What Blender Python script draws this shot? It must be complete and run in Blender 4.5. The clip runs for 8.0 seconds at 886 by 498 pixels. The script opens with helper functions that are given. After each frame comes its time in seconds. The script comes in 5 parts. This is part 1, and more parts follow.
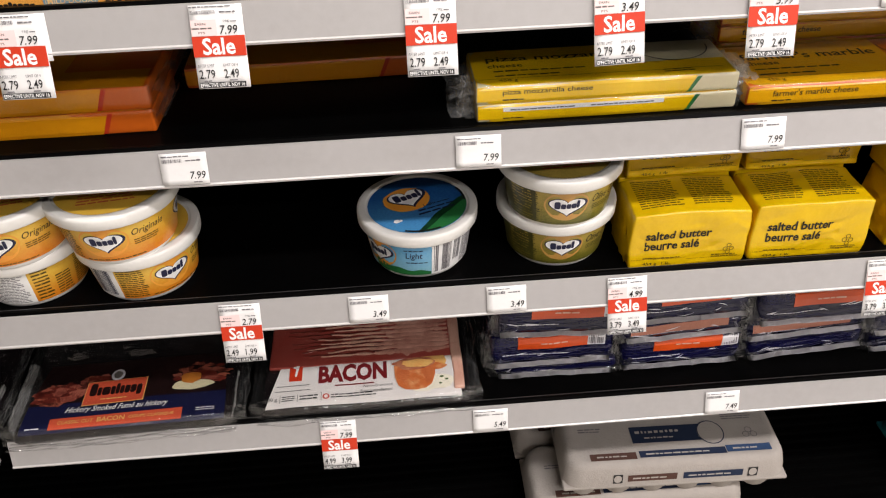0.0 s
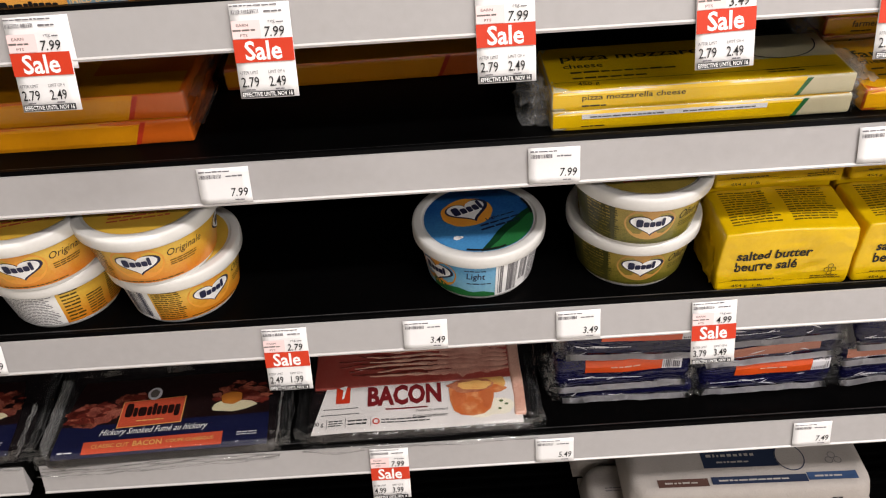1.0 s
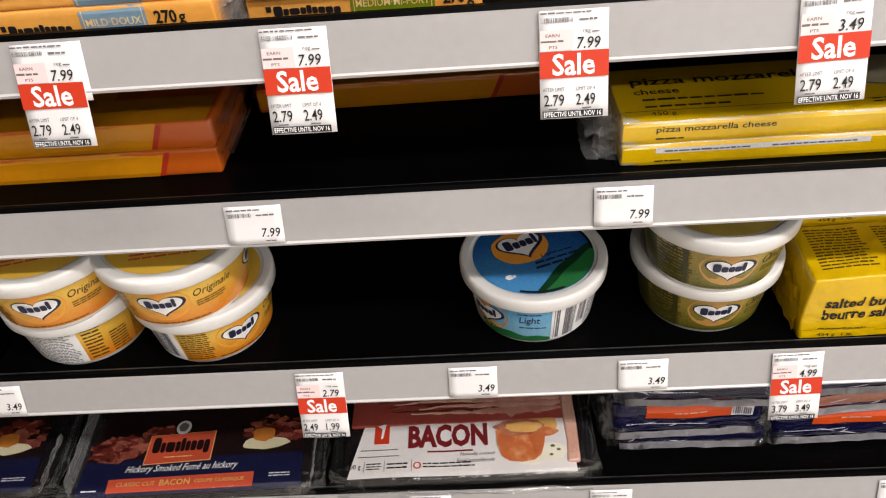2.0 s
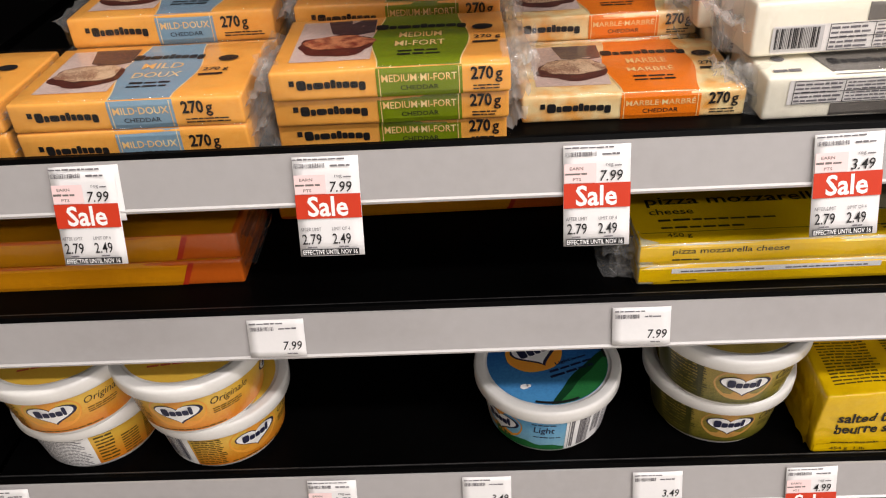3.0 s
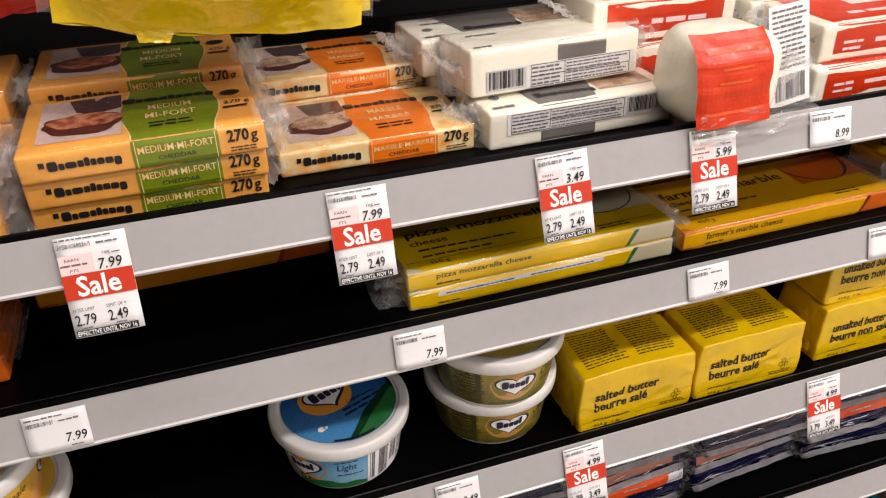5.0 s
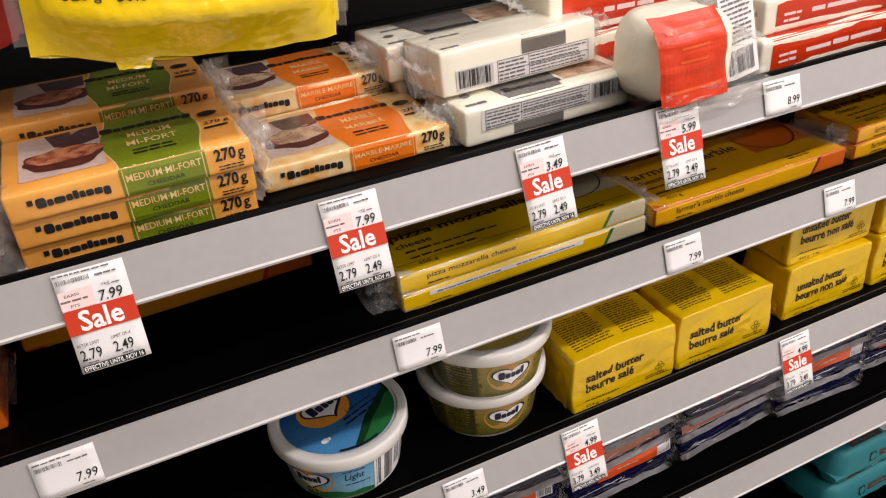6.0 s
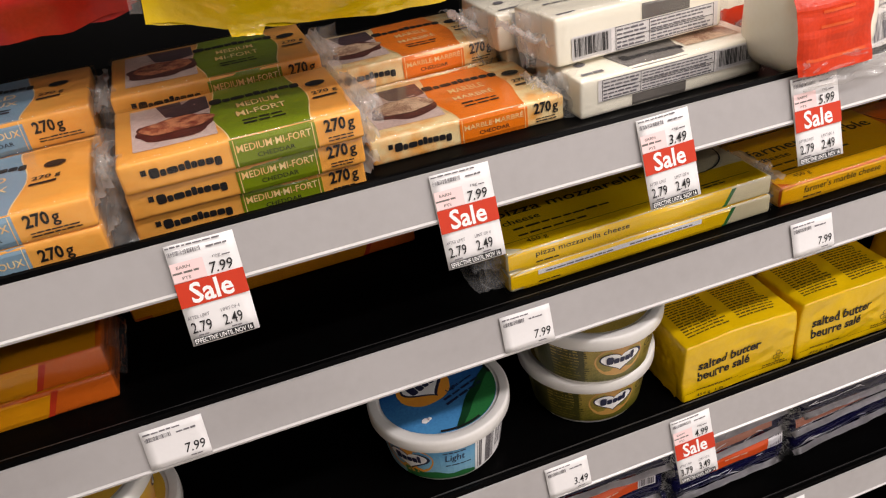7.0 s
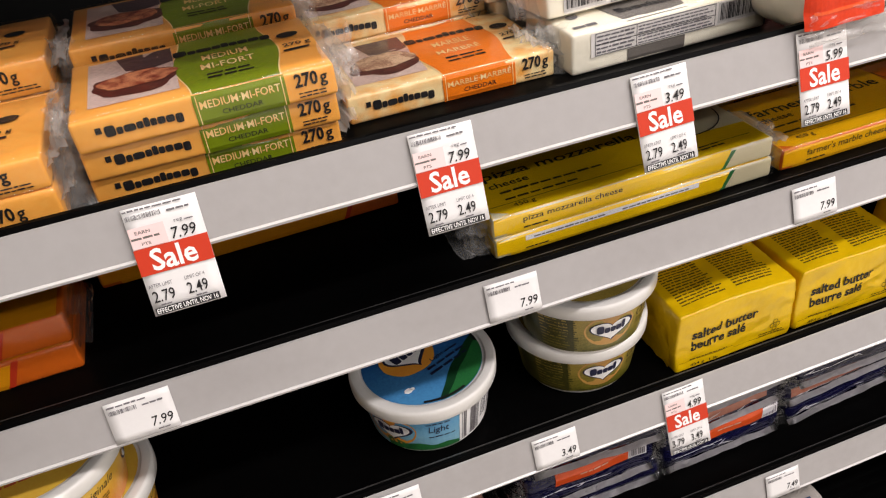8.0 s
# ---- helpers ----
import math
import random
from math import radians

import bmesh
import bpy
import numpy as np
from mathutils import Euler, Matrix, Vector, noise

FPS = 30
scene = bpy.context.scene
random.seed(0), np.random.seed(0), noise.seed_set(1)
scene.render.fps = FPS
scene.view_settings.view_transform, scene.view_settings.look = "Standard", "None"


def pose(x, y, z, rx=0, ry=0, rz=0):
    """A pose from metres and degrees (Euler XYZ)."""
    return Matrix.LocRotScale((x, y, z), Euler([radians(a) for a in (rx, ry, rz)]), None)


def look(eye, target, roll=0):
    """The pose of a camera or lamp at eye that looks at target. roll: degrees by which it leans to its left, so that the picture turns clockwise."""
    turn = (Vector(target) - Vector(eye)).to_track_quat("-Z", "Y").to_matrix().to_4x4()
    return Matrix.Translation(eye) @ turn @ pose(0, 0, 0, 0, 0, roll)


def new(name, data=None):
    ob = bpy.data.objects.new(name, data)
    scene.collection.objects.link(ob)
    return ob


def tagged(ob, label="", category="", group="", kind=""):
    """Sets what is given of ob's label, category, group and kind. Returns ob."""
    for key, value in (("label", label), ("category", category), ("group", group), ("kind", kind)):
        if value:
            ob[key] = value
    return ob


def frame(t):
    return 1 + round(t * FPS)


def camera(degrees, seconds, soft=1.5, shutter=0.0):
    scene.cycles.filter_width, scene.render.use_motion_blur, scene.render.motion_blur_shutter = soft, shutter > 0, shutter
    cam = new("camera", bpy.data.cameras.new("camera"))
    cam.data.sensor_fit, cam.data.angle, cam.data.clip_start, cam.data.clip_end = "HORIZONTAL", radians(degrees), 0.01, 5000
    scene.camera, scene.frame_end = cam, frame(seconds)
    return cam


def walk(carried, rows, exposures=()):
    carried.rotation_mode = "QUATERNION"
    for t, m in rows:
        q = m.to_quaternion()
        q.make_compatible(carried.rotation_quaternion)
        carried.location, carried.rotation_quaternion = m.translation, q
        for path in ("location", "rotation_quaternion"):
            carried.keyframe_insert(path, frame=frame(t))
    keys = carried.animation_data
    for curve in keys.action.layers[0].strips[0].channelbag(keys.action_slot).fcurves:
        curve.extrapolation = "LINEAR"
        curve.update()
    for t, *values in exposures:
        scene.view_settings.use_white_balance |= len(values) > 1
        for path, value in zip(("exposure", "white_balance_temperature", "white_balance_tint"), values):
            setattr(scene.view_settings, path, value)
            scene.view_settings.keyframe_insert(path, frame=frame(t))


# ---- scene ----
cam = camera(58.7, 8.0, 1.15)
PATH = [
    (0, (0.006, -0.55, 1.451), (0.096, 1.048, 0.252), -1.9),
    (0.5, (-0.011, -0.525, 1.444), (0.048, 1.079, 0.251), -2.4),
    (1, (-0.014, -0.469, 1.437), (-0.015, 1.098, 0.195), -3.6),
    (1.5, (-0.027, -0.421, 1.433), (-0.108, 1.129, 0.172), -5.1),
    (2, (-0.021, -0.396, 1.431), (-0.122, 1.152, 0.169), -5.2),
    (2.2, (-0.017, -0.401, 1.444), (-0.147, 1.195, 0.246), -5.0),
    (3.3, (-0.049, -0.378, 1.465), (-0.032, 1.281, 0.349), -1.7),
    (3.5, (-0.053, -0.38, 1.457), (0.069, 1.288, 0.361), 0.4),
    (4, (-0.052, -0.388, 1.463), (0.196, 1.263, 0.361), 2.2),
    (4.5, (-0.044, -0.398, 1.462), (0.359, 1.232, 0.375), 3.1),
    (5, (-0.051, -0.413, 1.476), (0.484, 1.21, 0.437), -1.4),
    (5.2, (-0.062, -0.416, 1.470), (0.590, 1.173, 0.447), -2.1),
    (6.3, (-0.090, -0.403, 1.482), (0.551, 1.185, 0.449), -6.2),
    (6.5, (-0.092, -0.395, 1.485), (0.47, 1.209, 0.432), -6.7),
    (7, (-0.097, -0.386, 1.466), (0.375, 1.244, 0.409), -7.5),
    (7.5, (-0.086, -0.37, 1.455), (0.355, 1.227, 0.335), -7.8),
    (8, (-0.080, -0.366, 1.452), (0.369, 1.215, 0.312), -7.4),
]
walk(cam, [(t, look(eye, target, roll)) for t, eye, target, roll in PATH], [(0.0, -0.07, 6500, 10), (2.0, -0.08, 6500, 10), (3.5, -0.36, 6550, 12), (5.0, -0.34, 6650, 14), (6.5, -0.45, 6650, 14), (8.0, -0.28, 6550, 12)])

# ---- world, lights, exposure ----
scene.view_settings.exposure = 0.0
world = bpy.data.worlds.new("world")
world.use_nodes = True
world.node_tree.nodes["Background"].inputs[0].default_value = (1.0, 0.95, 0.9, 1)
world.node_tree.nodes["Background"].inputs[1].default_value = 0.02
scene.world = world


def strip_light(x, y, z, length, width, power, tint=(1.0, 0.955, 0.945), tilt=0.0):
    data = bpy.data.lights.new("strip_lamp", "AREA")
    data.shape, data.size, data.size_y, data.energy, data.color = "RECTANGLE", length, width, power, tint
    ob = new("strip_lamp", data)
    ob.matrix_world = pose(x, y, z, tilt, 0, 0)
    return ob


strip_light(1.35, -1.05, 2.78, 2.6, 0.14, 64)
strip_light(1.35, -2.2, 2.78, 2.6, 0.14, 53)
# added lamp in front of the canopy, without a fixture, brightens the top shelf
strip_light(0.35, -0.14, 1.98, 2.0, 0.05, 8.6, (1.0, 0.97, 0.92), -12)

# ---- materials ----


def lin(r, g, b):
    return tuple((c / 255 / 12.92) if c / 255 <= 0.04045 else ((c / 255 + 0.055) / 1.055) ** 2.4 for c in (r, g, b))


def mat(name, rgb, rough=0.5, metal=0.0, coat=0.0, bump=(), vary=(), alt=None, spec=0.5, grade=None, axis="Z", stretch=None):
    """A procedural surface: base colour varied at two scales, with fine relief. bump: rows of (scale, strength, distance). vary: (scale, amount)."""
    m = bpy.data.materials.new(name)
    m.use_nodes = True
    nt = m.node_tree
    b = nt.nodes["Principled BSDF"]
    b.inputs["Roughness"].default_value = rough
    b.inputs["Metallic"].default_value = metal
    b.inputs["Coat Weight"].default_value = coat
    b.inputs["Coat Roughness"].default_value = 0.12
    b.inputs["Specular IOR Level"].default_value = spec
    co = nt.nodes.new("ShaderNodeTexCoord")
    col = None
    base = lin(*rgb)
    other = lin(*alt) if alt else tuple(c * 0.72 for c in base)
    scale, amount = vary if vary else (40.0, 0.25)
    big = nt.nodes.new("ShaderNodeTexNoise")
    big.inputs["Scale"].default_value, big.inputs["Detail"].default_value = scale, 4
    small = nt.nodes.new("ShaderNodeTexNoise")
    small.inputs["Scale"].default_value, small.inputs["Detail"].default_value = scale * 14, 2
    both = nt.nodes.new("ShaderNodeMath")
    both.operation = "MULTIPLY"
    nt.links.new(co.outputs["Object"], big.inputs["Vector"])
    nt.links.new(co.outputs["Object"], small.inputs["Vector"])
    nt.links.new(big.outputs["Fac"], both.inputs[0])
    nt.links.new(small.outputs["Fac"], both.inputs[1])
    ramp = nt.nodes.new("ShaderNodeMapRange")
    ramp.inputs["From Min"].default_value, ramp.inputs["From Max"].default_value = (0.18, 0.32) if amount > 0.9 else (0.1, 0.42)
    ramp.inputs["To Min"].default_value, ramp.inputs["To Max"].default_value = 0.0, amount
    nt.links.new(both.outputs[0], ramp.inputs["Value"])
    mix = nt.nodes.new("ShaderNodeMix")
    mix.data_type = "RGBA"
    mix.inputs["A"].default_value, mix.inputs["B"].default_value = (*base, 1), (*other, 1)
    if grade:
        # a printed blend from one ink to the other, up the thing's height
        axes, fade, total = nt.nodes.new("ShaderNodeSeparateXYZ"), nt.nodes.new("ShaderNodeMapRange"), nt.nodes.new("ShaderNodeMath")
        fade.inputs["From Min"].default_value, fade.inputs["From Max"].default_value = grade
        fade.inputs["To Min"].default_value, fade.inputs["To Max"].default_value = 0.9, 0.0
        total.operation, total.use_clamp = "ADD", True
        nt.links.new(co.outputs["Object"], axes.inputs[0])
        nt.links.new(axes.outputs[axis], fade.inputs["Value"])
        nt.links.new(fade.outputs[0], total.inputs[0])
        nt.links.new(ramp.outputs[0], total.inputs[1])
        nt.links.new(total.outputs[0], mix.inputs["Factor"])
    else:
        nt.links.new(ramp.outputs[0], mix.inputs["Factor"])
    nt.links.new(mix.outputs["Result"], b.inputs["Base Color"])
    last = None
    for s, strength, dist in bump:
        tex = nt.nodes.new("ShaderNodeTexNoise")
        tex.inputs["Scale"].default_value, tex.inputs["Detail"].default_value = s, 3
        if stretch:
            # relief drawn out along one way, as film creases are
            way = nt.nodes.new("ShaderNodeMapping")
            way.inputs["Scale"].default_value = stretch
            nt.links.new(co.outputs["Object"], way.inputs["Vector"])
            nt.links.new(way.outputs["Vector"], tex.inputs["Vector"])
        else:
            nt.links.new(co.outputs["Object"], tex.inputs["Vector"])
        bp = nt.nodes.new("ShaderNodeBump")
        bp.inputs["Strength"].default_value, bp.inputs["Distance"].default_value = strength, dist
        nt.links.new(tex.outputs["Fac"], bp.inputs["Height"])
        if last:
            nt.links.new(last.outputs["Normal"], bp.inputs["Normal"])
        last = bp
    if last:
        nt.links.new(last.outputs["Normal"], b.inputs["Normal"])
        if coat:
            nt.links.new(last.outputs["Normal"], b.inputs["Coat Normal"])
    return m


def film_mat(name, tint, gloss, rough=0.08, hazy=0.35, edge=0.4):
    """Thin clear packaging film: mostly seen through, glossy at its folds."""
    m = bpy.data.materials.new(name)
    m.use_nodes = True
    nt = m.node_tree
    nt.nodes.remove(nt.nodes["Principled BSDF"])
    out = nt.nodes["Material Output"]
    clear, shine, mix = nt.nodes.new("ShaderNodeBsdfTransparent"), nt.nodes.new("ShaderNodeBsdfGlossy"), nt.nodes.new("ShaderNodeMixShader")
    milk, through_milk, haze, both = (nt.nodes.new("ShaderNode" + n) for n in ("BsdfDiffuse", "BsdfTranslucent", "MixShader", "MixShader"))
    milk.inputs["Color"].default_value = through_milk.inputs["Color"].default_value = (0.95, 0.94, 0.92, 1)
    haze.inputs["Fac"].default_value = 0.45
    nt.links.new(milk.outputs[0], haze.inputs[1])
    nt.links.new(through_milk.outputs[0], haze.inputs[2])
    both.inputs["Fac"].default_value = hazy
    clear.inputs["Color"].default_value = (*tint, 1)
    shine.inputs["Roughness"].default_value = rough
    shine.inputs["Color"].default_value = (0.95, 0.95, 0.95, 1)
    co, tex, bp, fr, add = (nt.nodes.new("ShaderNode" + n) for n in ("TexCoord", "TexNoise", "Bump", "Fresnel", "Math"))
    tex.inputs["Scale"].default_value, tex.inputs["Detail"].default_value = 30, 2
    bp.inputs["Strength"].default_value, bp.inputs["Distance"].default_value = 0.3, 0.003
    fr.inputs["IOR"].default_value = 1.4
    add.operation = "MULTIPLY_ADD"
    add.inputs[1].default_value, add.inputs[2].default_value = edge, gloss
    nt.links.new(co.outputs["Object"], tex.inputs["Vector"])
    nt.links.new(tex.outputs["Fac"], bp.inputs["Height"])
    nt.links.new(bp.outputs["Normal"], shine.inputs["Normal"])
    nt.links.new(bp.outputs["Normal"], fr.inputs["Normal"])
    nt.links.new(fr.outputs["Fac"], add.inputs[0])
    nt.links.new(add.outputs[0], mix.inputs["Fac"])
    nt.links.new(clear.outputs[0], mix.inputs[1])
    nt.links.new(shine.outputs[0], both.inputs[1])
    nt.links.new(haze.outputs[0], both.inputs[2])
    nt.links.new(both.outputs[0], mix.inputs[2])
    nt.links.new(mix.outputs[0], out.inputs["Surface"])
    return m


WRAP = ((45, 0.35, 0.004), (260, 0.2, 0.001))
RAIL = mat("grey_price_rail", (171, 167, 166), 0.42, coat=0.15, vary=(9, 0.4), alt=(157, 152, 150), bump=((500, 0.05, 0.0005),))
RAIL_EDGE = mat("white_rail_edge", (200, 196, 194), 0.35, coat=0.2, vary=(12, 0.1))
BLACK = mat("black_shelf_steel", (4, 4, 4), 0.36, vary=(14, 0.8), alt=(8, 7, 7), bump=((900, 0.1, 0.0003),), spec=0.025)
LIP = mat("black_rubber_lip", (5, 5, 5), 0.34, vary=(30, 0.5), alt=(8, 7, 7), spec=0.04)
# broken grey for the painted highlight on the lip
LIPGLINT = mat("lip_glint_grey", (72, 70, 70), 0.3, coat=0.3, vary=(60, 0.9), alt=(20, 19, 19))
CARD = mat("white_label_card", (234, 231, 230), 0.55, vary=(30, 0.08), bump=((300, 0.08, 0.0006),))
INK = mat("black_ink", (26, 24, 26), 0.5)
GREYINK = mat("grey_ink", (112, 108, 112), 0.55)
PINK = mat("pink_print", (246, 214, 212), 0.55, vary=(60, 0.1))
SALERED = mat("red_print", (202, 54, 22), 0.5, vary=(50, 0.12), alt=(198, 48, 30))
WHITEINK = mat("white_ink", (248, 246, 244), 0.5)
PLASTIC = mat("white_tub_plastic", (236, 233, 228), 0.33, coat=0.15, vary=(25, 0.2), alt=(212, 208, 201), bump=((35, 0.12, 0.002),))
BUTTER = mat("yellow_butter_foil", (233, 190, 4), 0.34, coat=0.35, vary=(28, 0.35), alt=(214, 166, 2), bump=((24, 0.6, 0.007), (90, 0.35, 0.002)))
CHEDDAR = mat("cheddar_wrap", (253, 182, 86), 0.34, coat=0.6, vary=(18, 0.5), alt=(246, 152, 44), bump=WRAP)
CREAM = mat("white_cheese_wrap", (252, 245, 226), 0.36, coat=0.6, vary=(20, 0.3), alt=(244, 232, 202), bump=WRAP)
MARBLE = mat("marble_cheese_wrap", (253, 226, 168), 0.36, coat=0.6, vary=(5, 0.95), alt=(248, 170, 72), bump=WRAP)
GREEN = mat("green_print", (120, 138, 12), 0.36, coat=0.5, vary=(20, 0.2), bump=WRAP)
BLUE = mat("blue_grey_print", (134, 164, 184), 0.36, coat=0.5, vary=(20, 0.2), bump=WRAP)
ORANGE = mat("orange_print", (250, 128, 14), 0.36, coat=0.5, vary=(20, 0.2), bump=WRAP)
GREY = mat("dark_grey_print", (112, 106, 100), 0.4, coat=0.4, vary=(20, 0.2), bump=WRAP)
BROWN = mat("brown_photo_print", (66, 28, 26), 0.38, coat=0.5, vary=(70, 0.8), alt=(122, 62, 46), bump=WRAP)
PIZZAPIC = mat("pizza_photo_print", (124, 40, 28), 0.38, coat=0.5, vary=(150, 0.95), alt=(224, 150, 104), bump=WRAP)
PALEPIC = mat("pale_photo_print", (226, 194, 160), 0.38, coat=0.5, vary=(90, 0.95), alt=(138, 88, 66), bump=WRAP)
YELLOW = mat("yellow_cheese_film", (250, 204, 6), 0.3, coat=0.6, vary=(24, 0.25), alt=(238, 182, 2), bump=WRAP)
MOZZA = mat("mozzarella", (226, 214, 176), 0.34, coat=0.6, vary=(24, 0.2), bump=WRAP)
AMBER = mat("orange_cheddar", (226, 108, 24), 0.34, coat=0.6, vary=(24, 0.35), alt=(206, 86, 14), bump=WRAP)
REDWRAP = mat("red_pack_print", (216, 56, 2), 0.4, coat=0.15, vary=(30, 0.5), alt=(176, 28, 2), bump=WRAP)
REDBAG = mat("red_bag_film", (192, 28, 8), 0.34, coat=0.1, vary=(24, 0.4), alt=(150, 16, 6), bump=WRAP)
SHREDS = mat("shredded_cheese_window", (222, 150, 76), 0.4, coat=0.5, vary=(160, 0.9), alt=(168, 92, 36), bump=((160, 0.8, 0.003),))
YELLOWBAG = mat("yellow_bag_film", (244, 206, 2), 0.24, coat=0.8, vary=(16, 0.25), alt=(244, 196, 0), bump=((22, 0.6, 0.01), (140, 0.3, 0.002)))
NAVY = mat("navy_pack_film", (20, 20, 62), 0.10, coat=0.2, vary=(40, 0.6), alt=(9, 9, 30), bump=((34, 0.9, 0.007), (80, 0.4, 0.002)), spec=0.5, stretch=(0.45, 1.0, 2.2))
HOTORANGE = mat("orange_label_film", (222, 82, 26), 0.3, coat=0.6, vary=(40, 0.25), bump=WRAP)
SAUSAGE = mat("sausage_pink", (186, 120, 96), 0.35, coat=0.6, vary=(60, 0.5), alt=(150, 84, 66), bump=WRAP)
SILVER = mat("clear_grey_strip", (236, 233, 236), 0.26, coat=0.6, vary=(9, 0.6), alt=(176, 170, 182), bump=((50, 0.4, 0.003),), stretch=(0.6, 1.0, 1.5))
TRAYBLACK = mat("black_pack_film", (20, 16, 18), 0.2, coat=0.8, vary=(30, 0.6), alt=(40, 32, 32), bump=((55, 0.7, 0.006),))
BACONLEAN = mat("bacon_lean", (160, 58, 50), 0.35, coat=0.6, vary=(40, 0.8), alt=(176, 92, 80), bump=WRAP)
BACONFAT = mat("bacon_fat", (238, 194, 172), 0.35, coat=0.6, vary=(50, 0.7), alt=(188, 112, 94), bump=WRAP)
RASHERPINK = mat("rasher_pink", (230, 174, 154), 0.35, coat=0.6, vary=(70, 0.8), alt=(148, 64, 54), bump=WRAP)
BACONPIC = mat("bacon_cup_print", (206, 110, 58), 0.4, coat=0.5, vary=(8, 0.95), alt=(238, 176, 120))
LABELWHITE = mat("white_film_label", (236, 230, 226), 0.33, coat=0.6, vary=(30, 0.12), bump=WRAP)
DARKRED = mat("dark_red_print", (120, 26, 30), 0.4, coat=0.3)
LABELNAVY = mat("navy_film_label", (22, 25, 60), 0.3, coat=0.7, vary=(30, 0.4), bump=WRAP)
LABELDARK = mat("dark_brown_film_label", (24, 12, 13), 0.3, coat=0.7, vary=(30, 0.5), alt=(46, 22, 20), bump=WRAP)
PALEMEAT = mat("pale_meat_print", (168, 98, 80), 0.36, coat=0.6, vary=(80, 0.95), alt=(120, 52, 42))
SMOKED = mat("smoked_lean_print", (124, 46, 34), 0.36, coat=0.6, vary=(80, 0.95), alt=(84, 28, 22))
BACONPIC2 = mat("smoked_bacon_print", (72, 22, 18), 0.36, coat=0.6, vary=(110, 0.95), alt=(186, 104, 80))
BURNT = mat("orange_red_print", (206, 84, 56), 0.36, coat=0.5, vary=(40, 0.2))
PULP = mat("grey_moulded_pulp", (180, 172, 165), 0.85, vary=(60, 0.5), alt=(164, 155, 148), bump=((420, 0.5, 0.0015), (60, 0.3, 0.003)), spec=0.2)
TEAL = mat("teal_carton", (24, 120, 128), 0.6, vary=(40, 0.3), bump=((300, 0.4, 0.001),))
PRINTBLUE = mat("blue_carton_print", (40, 50, 74), 0.8, vary=(90, 0.3), spec=0.2)
DENIM = mat("mid_blue_carton_print", (54, 76, 112), 0.8, vary=(90, 0.3), spec=0.2)
PRINTBROWN = mat("brown_carton_print", (88, 62, 54), 0.8, vary=(90, 0.3), spec=0.2)
SLEEVE_Y = mat("yellow_tub_print", (232, 190, 72), 0.33, coat=0.3, vary=(38, 0.28), alt=(222, 128, 28), grade=(0.004, 0.034))
MARBLELABEL = mat("deep_yellow_cheese_film", (242, 180, 8), 0.3, coat=0.6, vary=(24, 0.35), alt=(226, 146, 4), bump=WRAP)
AMBERLABEL = mat("amber_cheese_film", (240, 160, 14), 0.3, coat=0.6, vary=(24, 0.25), alt=(224, 134, 6), bump=WRAP)
SLEEVE_G = mat("olive_tub_print", (192, 164, 78), 0.33, coat=0.3, vary=(60, 0.5), alt=(104, 100, 30), grade=(0.002, 0.040))
OLIVEDARK = mat("dark_olive_print", (88, 82, 34), 0.33, coat=0.3, vary=(40, 0.8), alt=(56, 58, 22))
BROWNINK = mat("brown_ink", (86, 70, 12), 0.5)
SLEEVE_B = mat("blue_tub_print", (86, 158, 206), 0.33, coat=0.3, vary=(30, 0.3), alt=(150, 200, 218), grade=(0.004, 0.036))
LIDBLUE = mat("blue_lid_print", (20, 74, 144), 0.3, coat=0.3, vary=(30, 0.4), alt=(76, 146, 200), grade=(-0.048, 0.014), axis="Y")
LAVENDER = mat("lavender_photo_print", (230, 206, 194), 0.38, coat=0.5, vary=(34, 0.7), alt=(176, 146, 142), bump=WRAP)
DUSK = mat("dark_photo_print", (92, 66, 70), 0.38, coat=0.5, vary=(50, 0.9), alt=(56, 36, 42), bump=WRAP)
BROWNBAG = mat("dark_brown_bag_film", (74, 44, 32), 0.32, coat=0.2, vary=(20, 0.6), alt=(44, 24, 18), bump=WRAP)
YOLK = mat("pale_yellow_print", (238, 196, 118), 0.38, coat=0.5, vary=(120, 0.7), alt=(222, 140, 70))
BURNTYOLK = mat("amber_yolk_print", (206, 128, 48), 0.36, coat=0.6, vary=(90, 0.6), alt=(150, 74, 34))
CUPFOLD = mat("cup_fold_print", (190, 92, 48), 0.4, coat=0.5, vary=(70, 0.9), alt=(214, 126, 76))
CUPRIM = mat("cup_rim_print", (150, 62, 44), 0.4, coat=0.5, vary=(90, 0.9), alt=(214, 150, 110))
HERB = mat("green_leaf_print", (92, 112, 60), 0.45, coat=0.4, vary=(90, 0.4))
DARKGREEN = mat("dark_green_print", (22, 66, 36), 0.32, coat=0.3, vary=(60, 0.6), alt=(14, 44, 28))
MEADOW = mat("green_lid_print", (46, 122, 62), 0.3, coat=0.3, vary=(40, 0.6), alt=(28, 88, 54))
OLIVEGLOW = mat("pale_amber_print", (202, 158, 84), 0.33, coat=0.3, vary=(60, 0.6), alt=(188, 124, 56))
SUNGLOW = mat("amber_print", (240, 168, 60), 0.33, coat=0.3, vary=(60, 0.5), alt=(232, 132, 52))
NAVYINK = mat("navy_ink", (34, 36, 66), 0.45)
CLEAR = film_mat("clear_film", (0.99, 0.98, 0.965), 0.17, 0.14, 0.82, 0.22)
MILKY = film_mat("milky_gathered_film", (0.98, 0.98, 0.97), 0.30, 0.16, 0.70, 0.3)
CLEARFOLD = film_mat("clear_pack_film", (0.985, 0.985, 0.985), 0.08, 0.09, 0.16, 0.35)
